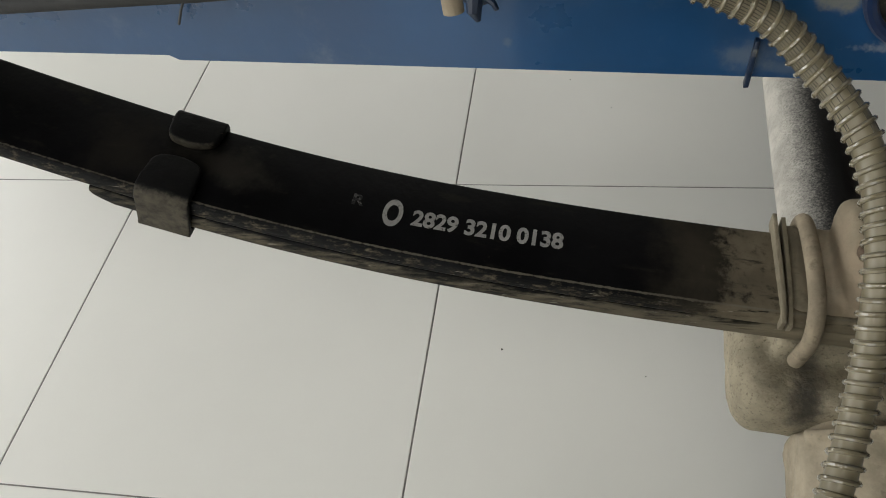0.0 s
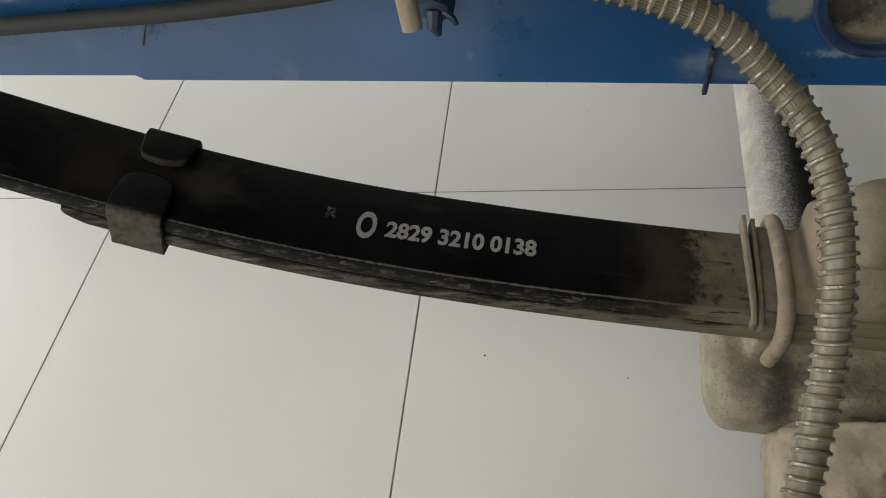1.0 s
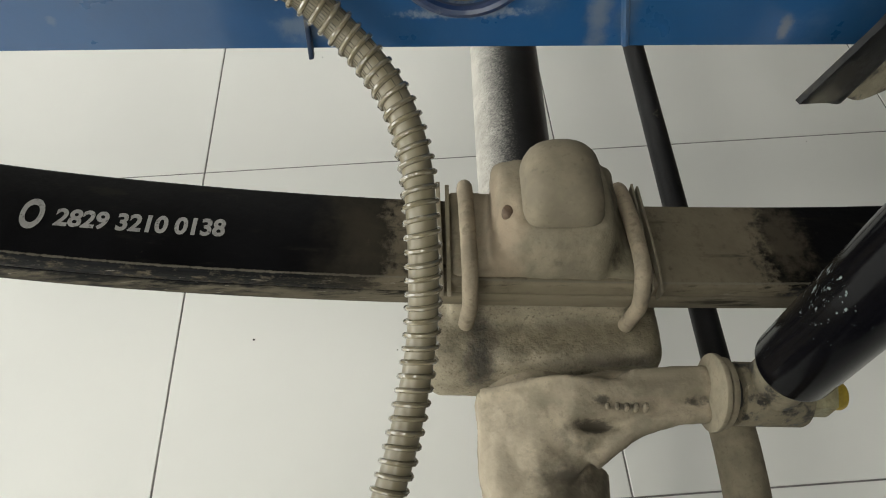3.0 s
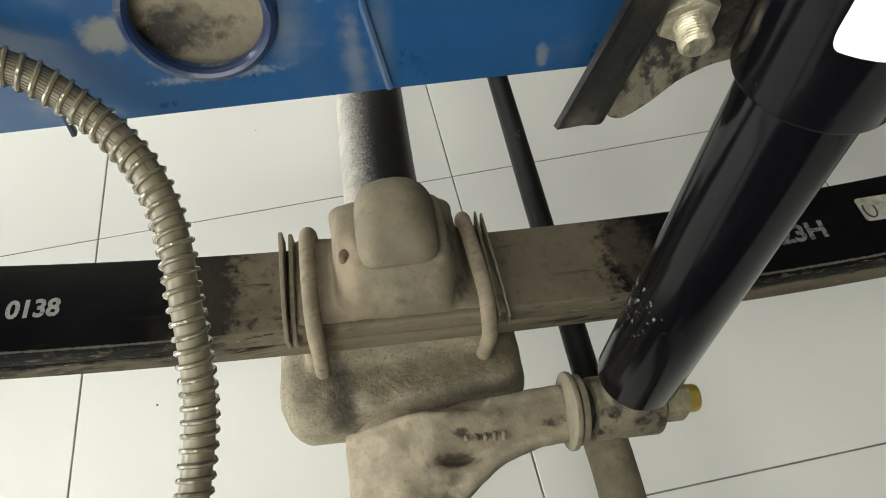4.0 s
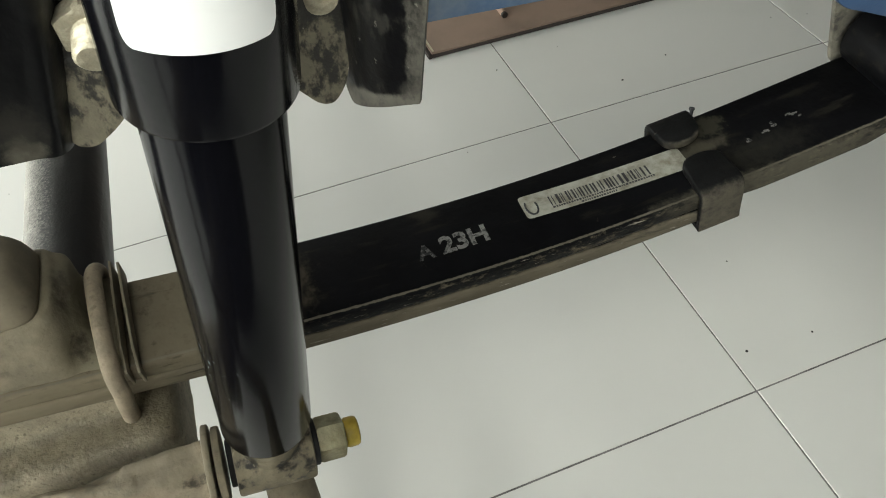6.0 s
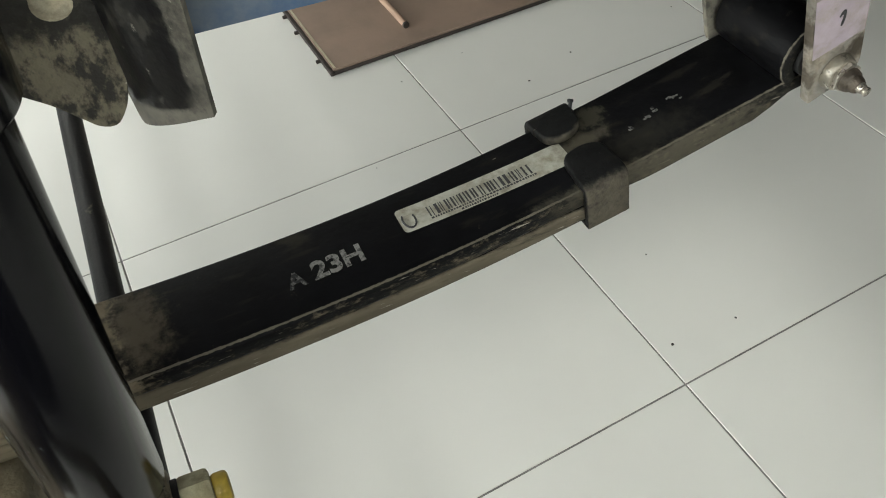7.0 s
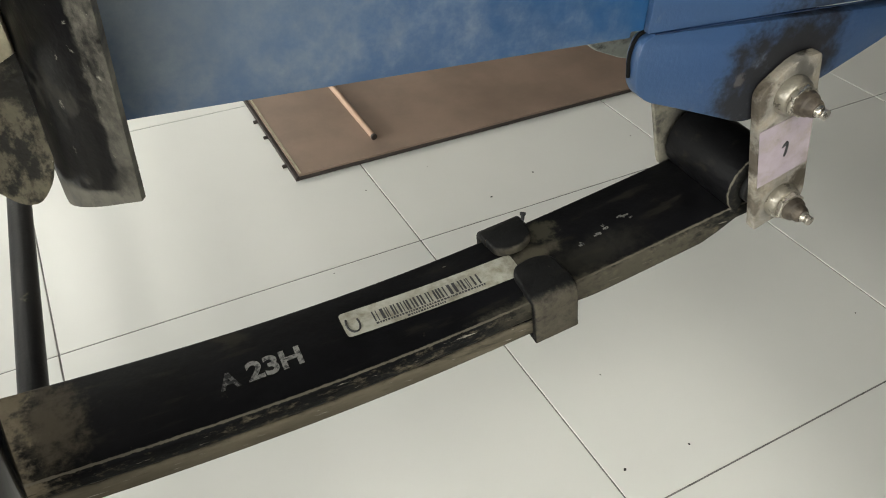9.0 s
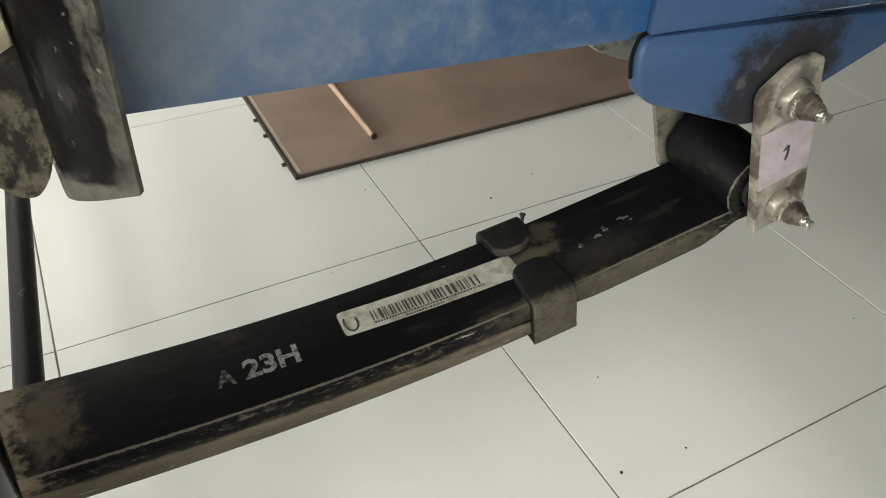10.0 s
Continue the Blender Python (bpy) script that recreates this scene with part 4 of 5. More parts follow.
KNOCKS = [((0.034, -0.1345, 0.400), (0.019, 0.0048, 0.012), (0.0, 0.003, -0.013)), ((0.012, -0.150, 0.392), (0.012, 0.006, 0.010), (0, 0.002, -0.004)), ((-0.062, -0.172, 0.36), (0.010, 0.006, 0.03), (0.007, 0, -0.002)),
          ((0.052, -0.120, 0.418), (0.022, 0.006, 0.012), (0, 0, -0.0025)), ((0.048, -0.096, 0.417), (0.010, 0.008, 0.010), (0, -0.0045, -0.002)), ((0.112, -0.121, 0.418), (0.010, 0.005, 0.01), (0, 0, -0.0025)),
          ((0.0, -0.215, 0.38), (0.014, 0.010, 0.014), (0, 0, -0.006)), ((-0.03, -0.20, 0.376), (0.012, 0.008, 0.014), (0, 0, 0.004))]
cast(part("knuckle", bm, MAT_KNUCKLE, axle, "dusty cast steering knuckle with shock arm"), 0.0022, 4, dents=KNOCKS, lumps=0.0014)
for k, (xx, yy) in enumerate(((0.041, -0.120), (0.048, -0.1205), (0.055, -0.1215), (0.062, -0.1220), (0.069, -0.1225))):
    part("cast_mark", box(xx, xx + 0.0035, yy - 0.006, yy - 0.001, 0.405, 0.4135 + 0.12 * (xx - 0.04), 0.001, 1), MAT_KNUCKLE, axle)

# spring seat casting, its bump stop and the straps over it
seat = thing("bump_stop", "dust-covered bump stop on its cast base", "bump stop", (0.01, 0, 0.457))
def squarish(levels, seg=48):
    """A soft-cornered body from levels of (z, half x, half y, centre x, centre y, squareness)."""
    rings = []
    for z, hx, hy, cx, cy, ex in levels:
        ring = []
        for k in range(seg):
            c, d = math.cos(2 * math.pi * k / seg), math.sin(2 * math.pi * k / seg)
            q = (abs(c) ** ex + abs(d) ** ex) ** (-1 / ex)
            ring.append((cx + hx * q * c, cy + hy * q * d, z))
        rings.append(ring)
    return loft(rings)


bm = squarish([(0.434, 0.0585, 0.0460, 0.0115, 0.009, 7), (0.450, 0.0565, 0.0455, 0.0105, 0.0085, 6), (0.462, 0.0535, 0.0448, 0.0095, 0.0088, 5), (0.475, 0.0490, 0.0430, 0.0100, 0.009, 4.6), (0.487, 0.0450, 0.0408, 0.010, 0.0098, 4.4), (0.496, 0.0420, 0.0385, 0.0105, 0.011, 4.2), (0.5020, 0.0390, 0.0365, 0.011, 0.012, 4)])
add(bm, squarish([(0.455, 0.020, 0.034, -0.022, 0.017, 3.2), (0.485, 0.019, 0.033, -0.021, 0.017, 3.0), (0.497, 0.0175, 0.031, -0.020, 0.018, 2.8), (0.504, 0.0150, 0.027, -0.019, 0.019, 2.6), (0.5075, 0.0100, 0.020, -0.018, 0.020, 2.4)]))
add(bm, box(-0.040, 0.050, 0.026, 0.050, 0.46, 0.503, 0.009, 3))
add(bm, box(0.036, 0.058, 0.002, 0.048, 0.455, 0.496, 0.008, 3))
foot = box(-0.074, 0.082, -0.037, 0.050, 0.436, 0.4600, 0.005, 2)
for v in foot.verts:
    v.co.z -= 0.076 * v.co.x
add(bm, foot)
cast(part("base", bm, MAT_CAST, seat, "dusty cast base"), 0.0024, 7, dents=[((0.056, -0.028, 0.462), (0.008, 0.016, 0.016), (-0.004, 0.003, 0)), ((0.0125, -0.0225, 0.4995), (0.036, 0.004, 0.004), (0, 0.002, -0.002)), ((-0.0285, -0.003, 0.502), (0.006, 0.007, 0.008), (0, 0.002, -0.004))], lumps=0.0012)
bm = squarish([(0.5005 + 0.0370 * fz, 0.0308 * sc, 0.0340 * sc, 0.0128 - 0.0012 * fz, 0.0105 + 0.0045 * fz, ex) for fz, sc, ex in ((0.0, 0.955, 5.0), (0.03, 0.99, 5.0), (0.10, 1.01, 4.8), (0.25, 1.0, 4.4), (0.45, 0.96, 3.9), (0.62, 0.90, 3.4), (0.76, 0.81, 3.0), (0.87, 0.69, 2.7), (0.94, 0.55, 2.4), (0.98, 0.38, 2.2), (1.0, 0.15, 2.0))])
for v in bm.verts:
    v.co += 0.0007 * Vector((noise.noise(v.co * 60), noise.noise(v.co * 60 + Vector((7, 0, 0))), 0))
part("plug", squarish([(0.486, 0.0050, 0.0058, -0.0285, -0.0040, 2), (0.4985, 0.0050, 0.0058, -0.0285, -0.0040, 2), (0.5012, 0.0040, 0.0046, -0.0285, -0.0036, 2), (0.5020, 0.0020, 0.0024, -0.0285, -0.0034, 2)], 20), MAT_PLUG, seat, "small brown rusty plug", auto=60)
part("rubber_dome", bm, MAT_BUMP, seat, "rounded rubber dome under pale dust", auto=60)


def u_bolt(x0, x1, drop):
    """A round bar bent over the spring, from the far side x0 to the near side x1."""
    e = thing("u_bolt", "dust-covered round u-bolt over the spring", "u-bolt", (x0, 0, 0.40), "u-bolts of the axle")
    pts = [(x0, 0.0525, 0.39), (x0, 0.0525, 0.44), (x0, 0.050, 0.466), (x0, 0.034, 0.4785), ((x0 + x1) / 2, 0.0, 0.481), (x1, -0.032, 0.4765), (x1, -0.0475, 0.464), (x1, -0.0525, 0.446), (x1 + drop * 0.5, -0.0515, 0.430), (x1 + drop, -0.049, 0.412)]
    pts = [(a, b_, c - 0.06 * (x0 + 0.06)) for a, b_, c in pts]
    part("bar", tube(smooth_path(pts, 6), 0.0064, 16), MAT_UBOLT, e)
    return e


u_bolt(-0.060, -0.0585, -0.003)
u_bolt(0.068, 0.0735, -0.0045)
for xx, tilt, zt in ((-0.081, 0.02, 0.475), (-0.0745, 0.0, 0.471), (0.0805, 0.03, 0.467), (0.0870, 0.06, 0.464)):
    e = thing("liner_plate", "thin bent steel liner plate against the u-bolt", "plate", (xx, 0, 0.45), "liner plates")
    zb = top_z(xx) - 0.002
    top = [(-0.046, zb - 0.012), (-0.049, zt - 0.012), (-0.03, zt - 0.004), (0.0, zt - 0.001), (0.03, zt), (0.049, zt + 0.001), (0.050, zb)]
    half = 0.0017 if xx < 0 else 0.0010
    bm = prism(top, "x", xx - half, xx + half, 0.0004)
    bm.transform(Matrix.Translation((xx, 0, 0.45)) @ Matrix.Rotation(tilt, 4, "Z") @ Matrix.Translation((-xx, 0, -0.45)))
    part("sheet", bm, MAT_CAST, e)

# ---- steering rod behind the axle ----
tie = thing("tie_rod", "black painted round tie rod with a thick end", "tie rod", (0.162, 0.1, 0.32))
part("rod", cyl((0.161, 1.25, 0.335), (0.163, -0.095, 0.3335), 0.0125, seg=24), MAT_ROD, tie)
part("socket", tube(smooth_path([(0.163, -0.09, 0.3335), (0.163, -0.105, 0.330), (0.165, -0.13, 0.324), (0.166, -0.17, 0.315), (0.160, -0.235, 0.307), (0.12, -0.262, 0.31), (0.03, -0.262, 0.325)], 5), 0.019, 24), MAT_CAST, tie, "dusty thick rod end")

# ---- shock absorber ----
S0, S1 = Vector((0.1639, -0.1152, 0.420)), Vector((0.2039, -0.1309, 0.757))
SD = (S1 - S0).normalized()


def on_shock(z):
    return S0 + SD * ((z - S0.z) / SD.z)


shock = thing("shock_absorber", "gloss black telescopic shock absorber with white label", "shock absorber", tuple(S0))
part("lower_tube", cyl(on_shock(0.4555), on_shock(0.74), 0.0290, seg=56, bevel=0.005, bseg=4), MAT_BLACK, shock)
part("dust_cover", cyl(on_shock(0.7265), on_shock(0.93), 0.0355, seg=56, bevel=0.002), MAT_BLACK, shock)
eyeb = part("lower_eye", cyl((0.137, -0.117, 0.4145), (0.190, -0.1165, 0.408), 0.0240, seg=36, bevel=0.002), MAT_EYE, shock, "oily dusty lower mounting eye")
part("bush", cyl((0.133, -0.117, 0.415), (0.194, -0.1165, 0.4075), 0.0165, seg=28, bevel=0.001), MAT_RUBBER, eyeb)
part("eye_neck", cyl(on_shock(0.426), on_shock(0.459), 0.0215, seg=32), MAT_EYE, shock)
part("upper_eye", cyl(on_shock(0.95) + Vector((0, -0.03, 0)), on_shock(0.95) + Vector((0, 0.06, 0)), 0.022, seg=28, bevel=0.002), MAT_BLACK, shock)
for xa, xb, r in ((0.1195, 0.1240, 0.0295), (0.1260, 0.1310, 0.0265)):
    part("washer", cyl((xa, -0.117, 0.417), (xb, -0.117, 0.4165), r, seg=36, bevel=0.001), MAT_CAST, shock, "dusty round washer")
part("pin_nut", hexagon((0.1930, -0.1165, 0.408), (0.2135, -0.116, 0.405), 0.028, 0.003), MAT_PIN, shock, "olive dusted hexagon nut")
part("paint_mark", cyl((0.2130, -0.116, 0.405), (0.2245, -0.116, 0.404), 0.0108, seg=24, bevel=0.003), MAT_YELLOW, shock, "yellow painted bolt end")
# label wrapped round the cover, facing outwards
bm = bmesh.new()
ref = Vector((0, -1, 0)) - SD * Vector((0, -1, 0)).dot(SD)
ref.normalize()
side_v = SD.cross(ref)
grid = []
LAB = radians(43)
for zz in (0.7642, 0.7652, 0.7670, 0.7692, 0.7725, 0.90):
    u = min(1.0, (zz - 0.7642) / 0.0083)
    half = LAB - radians(6) * (1 - math.sqrt(max(0.0, 1 - (1 - u) ** 2)))       # rounded lower corners
    grid.append([bm.verts.new(on_shock(zz) + (ref * math.cos(a) + side_v * math.sin(a)) * 0.0359) for a in np.linspace(-half, half, 20)])
for ga, gb in zip(grid, grid[1:]):
    for j in range(19):
        bm.faces.new((ga[j], ga[j + 1], gb[j + 1], gb[j]))
wl = part("label", bm, MAT_WHITE, shock, "white paper label with faint printed lines")
for zz, a0, a1 in ((0.7955, -8, 34), (0.799, -4, 30)):
    bm = bmesh.new()
    rows_ = [[bm.verts.new(on_shock(z_) + (ref * math.cos(a) + side_v * math.sin(a)) * 0.0361) for a in np.linspace(radians(a0), radians(a1), 10)] for z_ in (zz, zz + 0.0012)]
    for j in range(9):
        bm.faces.new((rows_[0][j], rows_[0][j + 1], rows_[1][j + 1], rows_[1][j]))
    part("print_line", bm, MAT_STENCIL_OLD, wl, "faint grey print")

# ---- shock bracket on the rail ----
LEAN = 0.26                                    # it leans with the shock absorber


def leaned(bm):
    for v in bm.verts:
        v.co.x += LEAN * (v.co.z - 0.676)
    return bm


brk = thing("shock_bracket", "dusty black pressed bracket bolted to the rail", "bracket", (0.19, -0.05, 0.66))
BY = -0.078
outline = [(0.122, 0.92), (0.122, 0.690), (0.130, 0.676), (0.134, 0.671), (0.142, 0.669), (0.152, 0.677), (0.163, 0.691), (0.176, 0.698), (0.19, 0.700), (0.214, 0.693), (0.232, 0.680), (0.249, 0.664), (0.257, 0.662), (0.262, 0.672), (0.262, 0.92)]
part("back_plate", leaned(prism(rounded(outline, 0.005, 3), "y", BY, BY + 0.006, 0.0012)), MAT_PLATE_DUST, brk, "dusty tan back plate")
part("spacer_block", box(0.150, 0.245, BY + 0.0062, WEB - 0.0002, 0.72, 0.90, 0.003), MAT_BRACKET, brk)


def wing(xb, xt, yt, zb, zt, sgn, lean, rake):
    """A side flange, bent out of the plate with a wide curve, that grows deeper towards its top."""
    prof = smooth_path([(xb - sgn * 0.006, BY + 0.012, 0), (xb - sgn * 0.004, BY + 0.002, 0), (xb, BY - 0.005, 0), (xb + sgn * 0.008, BY + (yt - BY) * 0.55, 0), (xb + (xt - xb) * 0.7, BY + (yt - BY) * 0.78, 0), (xt, yt, 0)], 5)
    secs = []
    n = len(prof)
    for i, p in enumerate(prof):
        a = prof[min(i + 1, n - 1)] - prof[max(i - 1, 0)]
        nn = Vector((-a.y, a.x, 0)).normalized() * 0.0017
        f = i / (n - 1)
        low = zb + (zt - zb) * f + 0.014 * max(0, 1 - f * 4.5) ** 2
        dx, dy = lean * (0.92 - low), rake * math.sqrt(f) * (0.92 - low)
        secs.append([(p.x + nn.x, p.y + nn.y, low), (p.x + nn.x + dx, p.y + nn.y + dy, 0.92), (p.x - nn.x + dx, p.y - nn.y + dy, 0.92), (p.x - nn.x, p.y - nn.y, low)])
    return loft(secs)


part("side_flange", wing(0.125, 0.1005, -0.0895, 0.670, 0.6805, -1, 0.28, -0.18), MAT_BRACKET, brk)
part("side_flange", wing(0.269, 0.2925, -0.0985, 0.657, 0.668, 1, 0.02, -0.27), MAT_FLANGE, brk)
bolt = part("bolt", hexagon((0.1605, BY, 0.734), (0.1605, BY - 0.009, 0.732), 0.026), MAT_YZINC, brk, "zinc plated bolt and nut")
part("thread_end", threaded((0.1605, BY - 0.008, 0.732), (0.1598, BY - 0.023, 0.7285), 0.0082), MAT_YZINC, bolt)
bolt = part("bolt", hexagon((0.252, BY, 0.740), (0.252, BY - 0.009, 0.738), 0.024), MAT_YZINC, brk, "zinc plated bolt and nut")
part("thread_end", threaded((0.252, BY - 0.008, 0.738), (0.252, BY - 0.027, 0.735), 0.0070), MAT_YZINC, bolt)

# ---- rear hanger and shackle ----
hang = thing("spring_hanger", "blue painted spring hanger with black overspray", "spring hanger", (0.68, -0.05, 0.60))
HY = -0.050
outline = [(0.588, 0.6685), (0.581, 0.6650), (0.5785, 0.654), (0.582, 0.632), (0.593, 0.6225), (0.617, 0.6135), (0.683, 0.587), (0.705, 0.592), (0.754, 0.612), (0.792, 0.628), (0.84, 0.652), (0.84, 0.660)]
part("outer_cheek", prism(rounded(outline[:-1], [0, 0.004, 0.006, 0.008, 0.008, 0, 0.012, 0.01, 0, 0, 0], 4), "y", HY - 0.001, HY + 0.011, 0.0014), MAT_HANGER, hang)
part("mounting_plate", prism([(0.583, 0.6695), (0.84, 0.6605), (0.84, 0.860), (0.579, 0.860)], "y", HY - 0.0005, HY + 0.0045, 0.001), MAT_HANGER, hang)
part("seam_bead", tube(smooth_path([(0.588, HY - 0.001, 0.669), (0.64, HY - 0.001, 0.6675), (0.70, HY - 0.001, 0.665), (0.78, HY - 0.001, 0.662), (0.84, HY - 0.001, 0.660)], 4), 0.0005, 8), MAT_NAVY, hang)
# Black strip in place of the shadow between cheek and gusset.
part("gap_shadow_strip", tube(smooth_path([(0.5895, HY + 0.006, 0.6695), (0.5805, HY + 0.006, 0.6655), (0.5775, HY + 0.006, 0.6540), (0.5795, HY + 0.006, 0.6400)], 5), 0.0012, 10), MAT_GAP, hang, "black strip standing in for the gap's shadow along the cheek")
part("gusset", prism(rounded([(0.606, 0.668), (0.610, 0.628), (0.622, 0.608), (0.655, 0.594), (0.70, 0.588), (0.72, 0.668)], [0, 0.006, 0.008, 0.008, 0, 0]), "y", 0.050, 0.085, 0.004), MAT_GREY, hang, "grey primed gusset plate")

shk = thing("shackle", "bare steel spring shackle with pink label and greased bolts", "shackle", (0.73, 0, 0.5))
U, Lw = Vector((0.706, 0, 0.611)), Vector((0.734, 0, 0.5155))
ax = (U - Lw).normalized()
px_ = Vector((ax.z, 0, -ax.x))


def shackle_plate(ya, yb, left=0.0, low=0.0):
    q = [U - px_ * (0.0255 + left) + ax * 0.012, U + px_ * 0.006 + ax * 0.0255, U + px_ * 0.0255 + ax * 0.0205, Lw + px_ * 0.0245 - ax * 0.012, Lw + px_ * 0.008 - ax * (0.020 + low), Lw - px_ * (0.0225 + left) - ax * (0.022 + low)]
    return prism(rounded([(v.x, v.z) for v in q], [0.008, 0.02, 0.004, 0.012, 0.008, 0.003 + left], 4), "y", ya, yb, 0.0016)


outer_plate = part("outer_plate", shackle_plate(-0.0620, -0.0530), MAT_ZINC, shk, "dull bare steel plate")
part("inner_plate", shackle_plate(0.0445, 0.050, 0.010, 0.003), MAT_INNER, shk, "olive dusted steel plate with black overspray")
mid = (U + Lw) / 2
pts = [mid + px_ * a + ax * b_ for a, b_ in ((-0.0225, -0.025), (0.0225, -0.024), (0.0235, 0.0275), (-0.0240, 0.0290))]
part("label", prism([(q.x, q.z) for q in pts], "y", -0.0626, -0.0622), MAT_PINK, outer_plate, "pale pink paper label", smooth=False)
pen = [mid + px_ * a + ax * b_ + Vector((0, -0.0631, 0)) for a, b_ in ((-0.0030, 0.0035), (-0.0008, 0.0055), (0.0012, 0.0068), (0.0014, 0.0030), (0.0006, -0.0015), (-0.0008, -0.0055))]
part("pen_number", tube(smooth_path(pen, 4), [0.0005] * 3 + [0.0009] * 16 + [0.0006] * 2, 8), MAT_INK, outer_plate, "black handwritten figure")
for c in (U, Lw):
    b_ = part("bolt_boss", cyl((c.x, -0.0618, c.z), (c.x, -0.0710, c.z), 0.0152, 0.0128, seg=32, bevel=0.002), MAT_BOSS, shk, "shiny dusty round bolt boss")
    part("bolt_nut", hexagon((c.x, -0.0708, c.z), (c.x, -0.0750, c.z), 0.0212, 0.001), MAT_BRIGHT, b_, "shiny zinc nut edge")
    part("bolt_end", tube([(c.x, y_, c.z) for y_ in (-0.0750, -0.0762, -0.0800, -0.0812, -0.0850, -0.0870)], [0.0092, 0.0095, 0.0086, 0.0072, 0.0064, 0.0052], 24), MAT_RUST, b_, "rusty stepped bolt end")
    part("grease_nipple", add(cyl((c.x, -0.0865, c.z), (c.x, -0.0905, c.z), 0.0046, 0.0036, seg=14, bevel=0.0006), cyl((c.x, -0.0900, c.z), (c.x, -0.0940, c.z), 0.0030, 0.0042, seg=14, bevel=0.0012)), MAT_BRIGHT, b_, "small metal grease nipple")
    part("shank", cyl((c.x, -0.06, c.z), (c.x, 0.056, c.z), 0.009, seg=20), MAT_RUST, shk)
part("upper_bush", cyl((U.x, -0.043, U.z), (U.x, 0.043, U.z), 0.022, seg=28, bevel=0.002), MAT_RUBBER, shk)
part("lower_bush", cyl((Lw.x, -0.044, Lw.z), (Lw.x, 0.044, Lw.z), 0.0172, seg=28, bevel=0.002), MAT_RUBBER, shk)

# ---- front hanger ----
fh = thing("front_hanger", "black cast front spring hanger below the rail", "spring hanger", (-0.8, 0, 0.65))
for ya, yb in ((-0.050, -0.0435), (0.0435, 0.05)):
    part("cheek", prism(rounded([(-0.70, 0.70), (-0.705, 0.66), (-0.745, 0.64), (-0.82, 0.63), (-0.88, 0.66), (-0.90, 0.70)], 0.012), "y", ya, yb, 0.0015), MAT_BRACKET, fh)
part("pin", cyl((EYE_L[0], -0.055, EYE_L[1]), (EYE_L[0], 0.055, EYE_L[1]), 0.012, seg=20, bevel=0.002), MAT_RUST, fh)

# ---- unseen wheel on the axle end, added as support and dark reflection ----
wheel = thing("wheel", "unseen black rubber truck tyre on a dark steel rim", "wheel", (-0.01, -0.60, 0.0))


def turned(profile, seg=72):
    """A body turned round the wheel's axle, from (y, radius) pairs."""
    bm = bmesh.new()
    rings = []
    for k in range(seg):
        a = 2 * math.pi * k / seg
        rings.append([bm.verts.new((-0.01 + r * math.cos(a), y - 0.05, 0.345 + r * math.sin(a))) for y, r in profile])
    n = len(profile)
    for k in range(seg):
        a, c = rings[k], rings[(k + 1) % seg]
        for j in range(n):
            bm.faces.new((a[j], a[(j + 1) % n], c[(j + 1) % n], c[j]))
    return bm


part("tyre", turned(rounded([(-0.455, 0.22), (-0.445, 0.29), (-0.465, 0.343), (-0.55, 0.3455), (-0.635, 0.343), (-0.655, 0.29), (-0.645, 0.22)], 0.02, 4)), MAT_RUBBER, wheel)
part("rim", turned([(-0.45, 0.222), (-0.46, 0.205), (-0.54, 0.198), (-0.55, 0.07), (-0.56, 0.07), (-0.56, 0.198), (-0.64, 0.205), (-0.65, 0.222)]), MAT_BRACKET, wheel)
part("hub", cyl((-0.01, -0.26, 0.345), (-0.01, -0.64, 0.345), 0.072, seg=36, bevel=0.008), MAT_CAST, wheel)

# ---- corrugated hose ----
hose = thing("flexible_hose", "dusty translucent spiral-ribbed plastic hose over wires", "hose", (-0.1, -0.1, 0.7))
HP = smooth_path([(-0.268, -0.0645, 0.7705), (-0.235, -0.064, 0.7675), (-0.205, -0.063, 0.762), (-0.170, -0.063, 0.750), (-0.142, -0.066, 0.735), (-0.122, -0.074, 0.717), (-0.108, -0.086, 0.706), (-0.096, -0.103, 0.694), (-0.089, -0.125, 0.679), (-0.087, -0.150, 0.663),
                  (-0.087, -0.170, 0.643), (-0.089, -0.190, 0.624), (-0.094, -0.213, 0.609), (-0.101, -0.238, 0.596), (-0.112, -0.265, 0.58), (-0.125, -0.29, 0.55), (-0.13, -0.30, 0.50), (-0.11, -0.285, 0.44), (-0.06, -0.26, 0.39), (-0.03, -0.24, 0.37)], 10)
part("collar", cyl((-0.290, -0.0640, 0.7695), (-0.262, -0.0645, 0.7705), 0.0098, seg=24, bevel=0.0015), MAT_CREAM, hose, "tan end collar")
part("strap_end", tube(smooth_path([(-0.2965, -0.0770, 0.806), (-0.2945, -0.0815, 0.790), (-0.2925, -0.0865, 0.773), (-0.2907, -0.0905, 0.7565)], 4), 0.0052, 16), MAT_UBOLT, hose, "tan plastic strap end")
part("sleeve", tube(HP, 0.0073, 20), MAT_HOSE, hose, "translucent yellowed plastic sleeve")
n_thr = 30
end_thr = int(len(HP) * 0.29)
fr = frames(HP)
for k in range(n_thr):
    a = 2 * math.pi * k / n_thr
    part("thread", tube([HP[i] + (fr[i][1] * math.cos(a) + fr[i][2] * math.sin(a)) * 0.0074 for i in range(end_thr + rng.randint(-12, 16))], 0.00019, 4), MAT_WIRE, hose)
# coil: a helix along the path
lens = [0.0]
for a, c in zip(HP, HP[1:]):
    lens.append(lens[-1] + (c - a).length)
fr = frames(HP)
PITCH = 0.0068
steps = int(lens[-1] / PITCH * 14)
helix = []
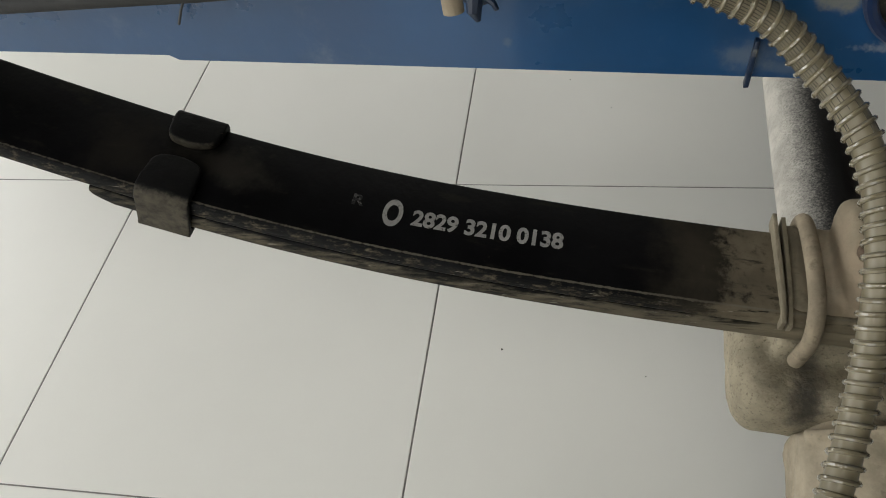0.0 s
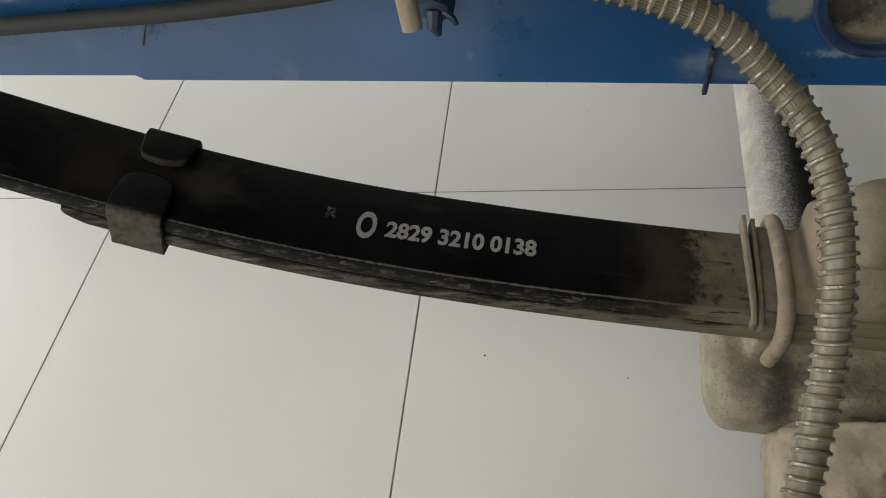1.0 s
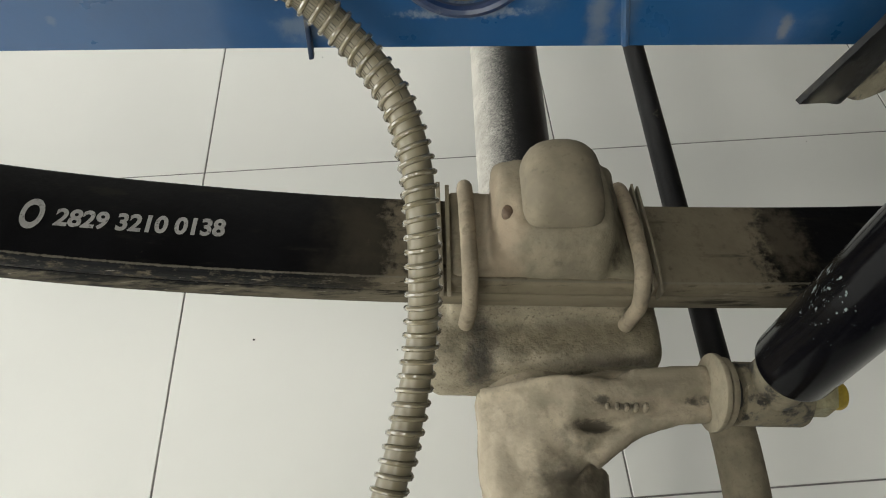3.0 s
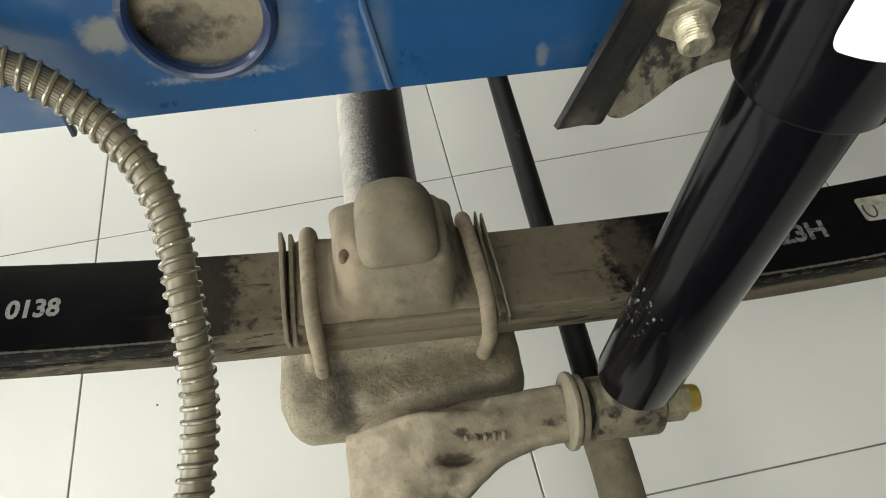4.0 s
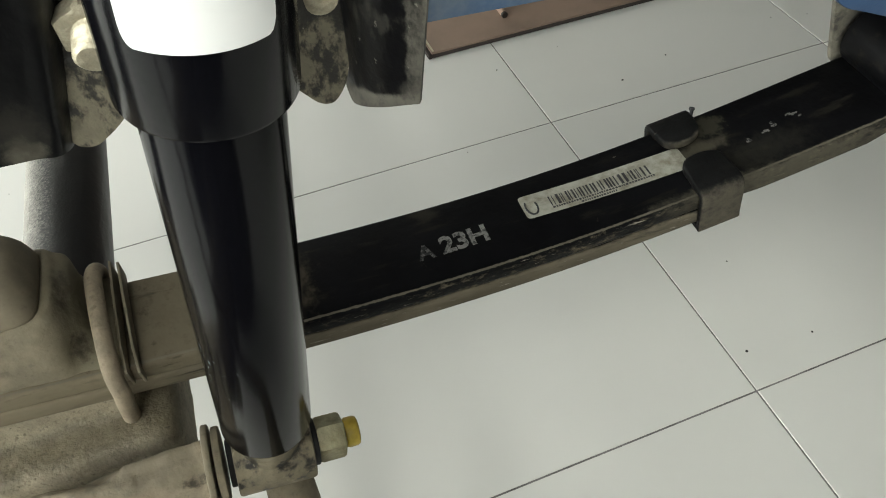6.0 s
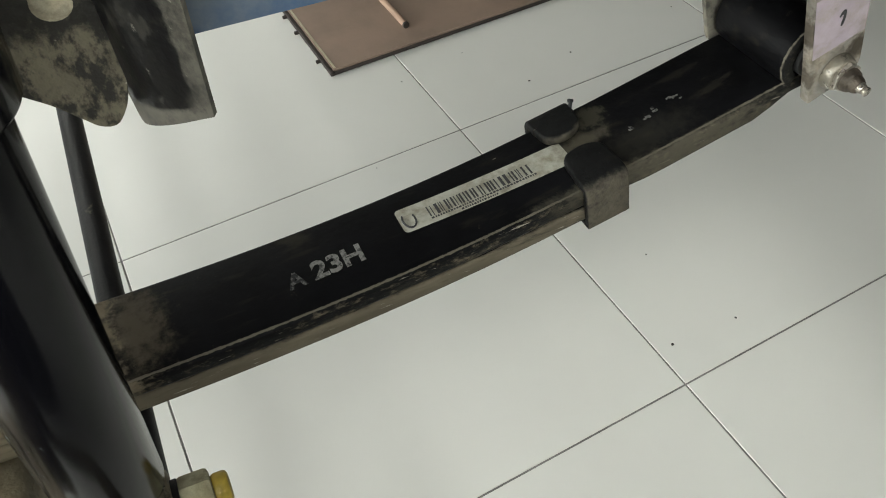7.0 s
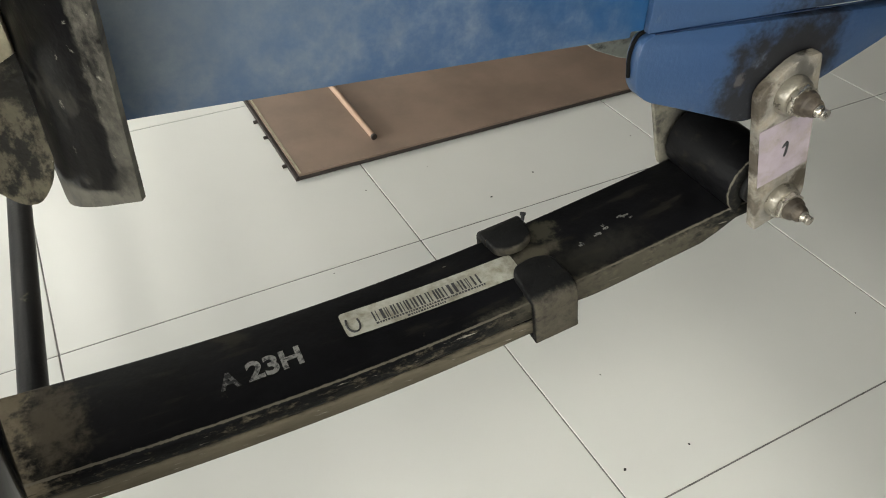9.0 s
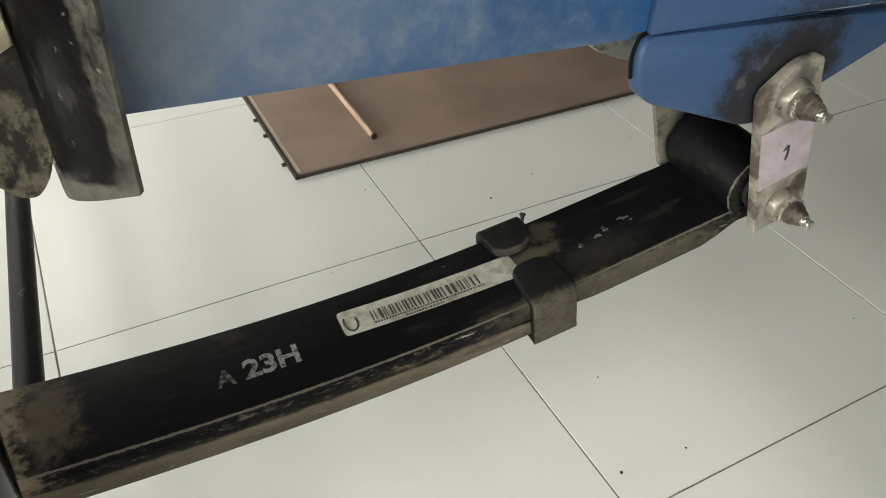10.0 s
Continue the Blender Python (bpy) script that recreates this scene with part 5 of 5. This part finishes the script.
for k in range(steps):
    s_ = lens[-1] * k / steps
    i = min(int(np.searchsorted(lens, s_)), len(HP) - 1)
    i = max(i, 1)
    f = (s_ - lens[i - 1]) / max(1e-9, lens[i] - lens[i - 1])
    p = HP[i - 1].lerp(HP[i], f)
    n_, b_ = fr[i - 1][1].lerp(fr[i][1], f), fr[i - 1][2].lerp(fr[i][2], f)
    a = 2 * math.pi * s_ / PITCH
    helix.append(p + (n_ * math.cos(a) + b_ * math.sin(a)) * 0.0080)
part("coil", tube(helix, 0.00145, 8), MAT_COIL, hose, "shiny clear spiral rib")

# ---- board and rod on the floor ----
def on_grid(m, bm):
    bm.transform(m)
    return bm


B = pose(0.574, 0.842, 0, 0, 0, 3.0)
board = thing("brown_board", "flat brown painted board lying on the tiles", "board", (0.9, 1.2, 0.0))
part("sheet", on_grid(B, box(0, 1.6, 0, 1.3, 0.002, 0.013, 0.001)), MAT_BROWN, board)
part("edge_strip", on_grid(B, box(-0.008, -0.0005, -0.004, 1.3, 0.001, 0.0105, 0.001)), MAT_BROWN_EDGE, board, "dark edge strip")
part("edge_line", on_grid(B, box(0.002, 0.006, 0.003, 1.297, 0.0128, 0.0136)), MAT_CREAM, board, "pale line along the left edge", smooth=False)
part("front_edge", on_grid(B, box(0.0, 1.6, -0.0025, -0.0005, 0.001, 0.0085, 0.0004)), MAT_BROWN_EDGE, board, "dark front edge")
for yy in (0.05, 0.17, 0.24):
    part("edge_nub", on_grid(B, box(-0.0165, -0.006, yy, yy + 0.007, 0.001, 0.007, 0.0015)), MAT_BROWN_EDGE, board, "dark edge lug")
rod = thing("brown_rod", "thin brown painted rod resting on the board", "rod", (0.754, 0.905, 0.013))
part("bar", cyl((0.7535, 0.905, 0.0198), (0.729, 1.46, 0.0198), 0.0065, seg=18, bevel=0.003), MAT_COPPER, rod)
part("foot_ring", cyl((0.7537, 0.902, 0.0198), (0.7533, 0.908, 0.0198), 0.0067, seg=18, bevel=0.001), MAT_BROWN_EDGE, rod, "dark end ring")

# ---- floor tiles ----
tile_bm = box(GAP / 2, TILE - GAP / 2, GAP / 2, TILE - GAP / 2, -0.009, 0.0, 0.0006, 1)
tile_me = bpy.data.meshes.new("tile")
tile_bm.to_mesh(tile_me)
tile_bm.free()
tile_me.materials.append(MAT_TILE)
far = []
for i in range(-8, 12):
    for j in range(-9, 10):
        c = GRID @ Vector(((i + 0.5) * TILE, (j + 0.5) * TILE, 0))
        if not (x0 - 0.3 < c.x < x1 + 0.3 and y0 - 0.3 < c.y < y1 + 0.3):
            continue
        if -4 <= i <= 6 and -4 <= j <= 4:
            ob = new("tile", tile_me)
            ob.parent = floor
            ob.matrix_basis = GRID @ Matrix.Translation((i * TILE, j * TILE, rng.uniform(-0.0002, 0.0002)))
        else:
            far.append((i, j))
bm = bmesh.new()
for i, j in far:
    vs = [bm.verts.new(GRID @ Vector(((i + u) * TILE + (GAP / 2 if u == 0 else -GAP / 2), (j + v) * TILE + (GAP / 2 if v == 0 else -GAP / 2), 0))) for u, v in ((0, 0), (1, 0), (1, 1), (0, 1))]
    bm.faces.new(vs)
tagged(part("far_tiles", bm, MAT_TILE, floor, smooth=False), kind="stuff")

# ---- specks of grit on the tiles ----
bm = bmesh.new()
for k in range(46):
    sx, sy, r_ = rng.uniform(-1.0, 1.8), rng.uniform(-0.5, 1.6), rng.uniform(0.0008, 0.0022)
    ring = [(sx + r_ * rng.uniform(0.6, 1.2) * math.cos(a), sy + r_ * rng.uniform(0.6, 1.2) * math.sin(a)) for a in np.linspace(0, 2 * math.pi, 7)[:-1]]
    add(bm, prism(ring, "z", 0.0, r_ * 0.6))
tagged(part("floor_grit", bm, MAT_PLATE_DUST, None, smooth=False), "loose dark grit specks on the tiles", "grit", kind="stuff")
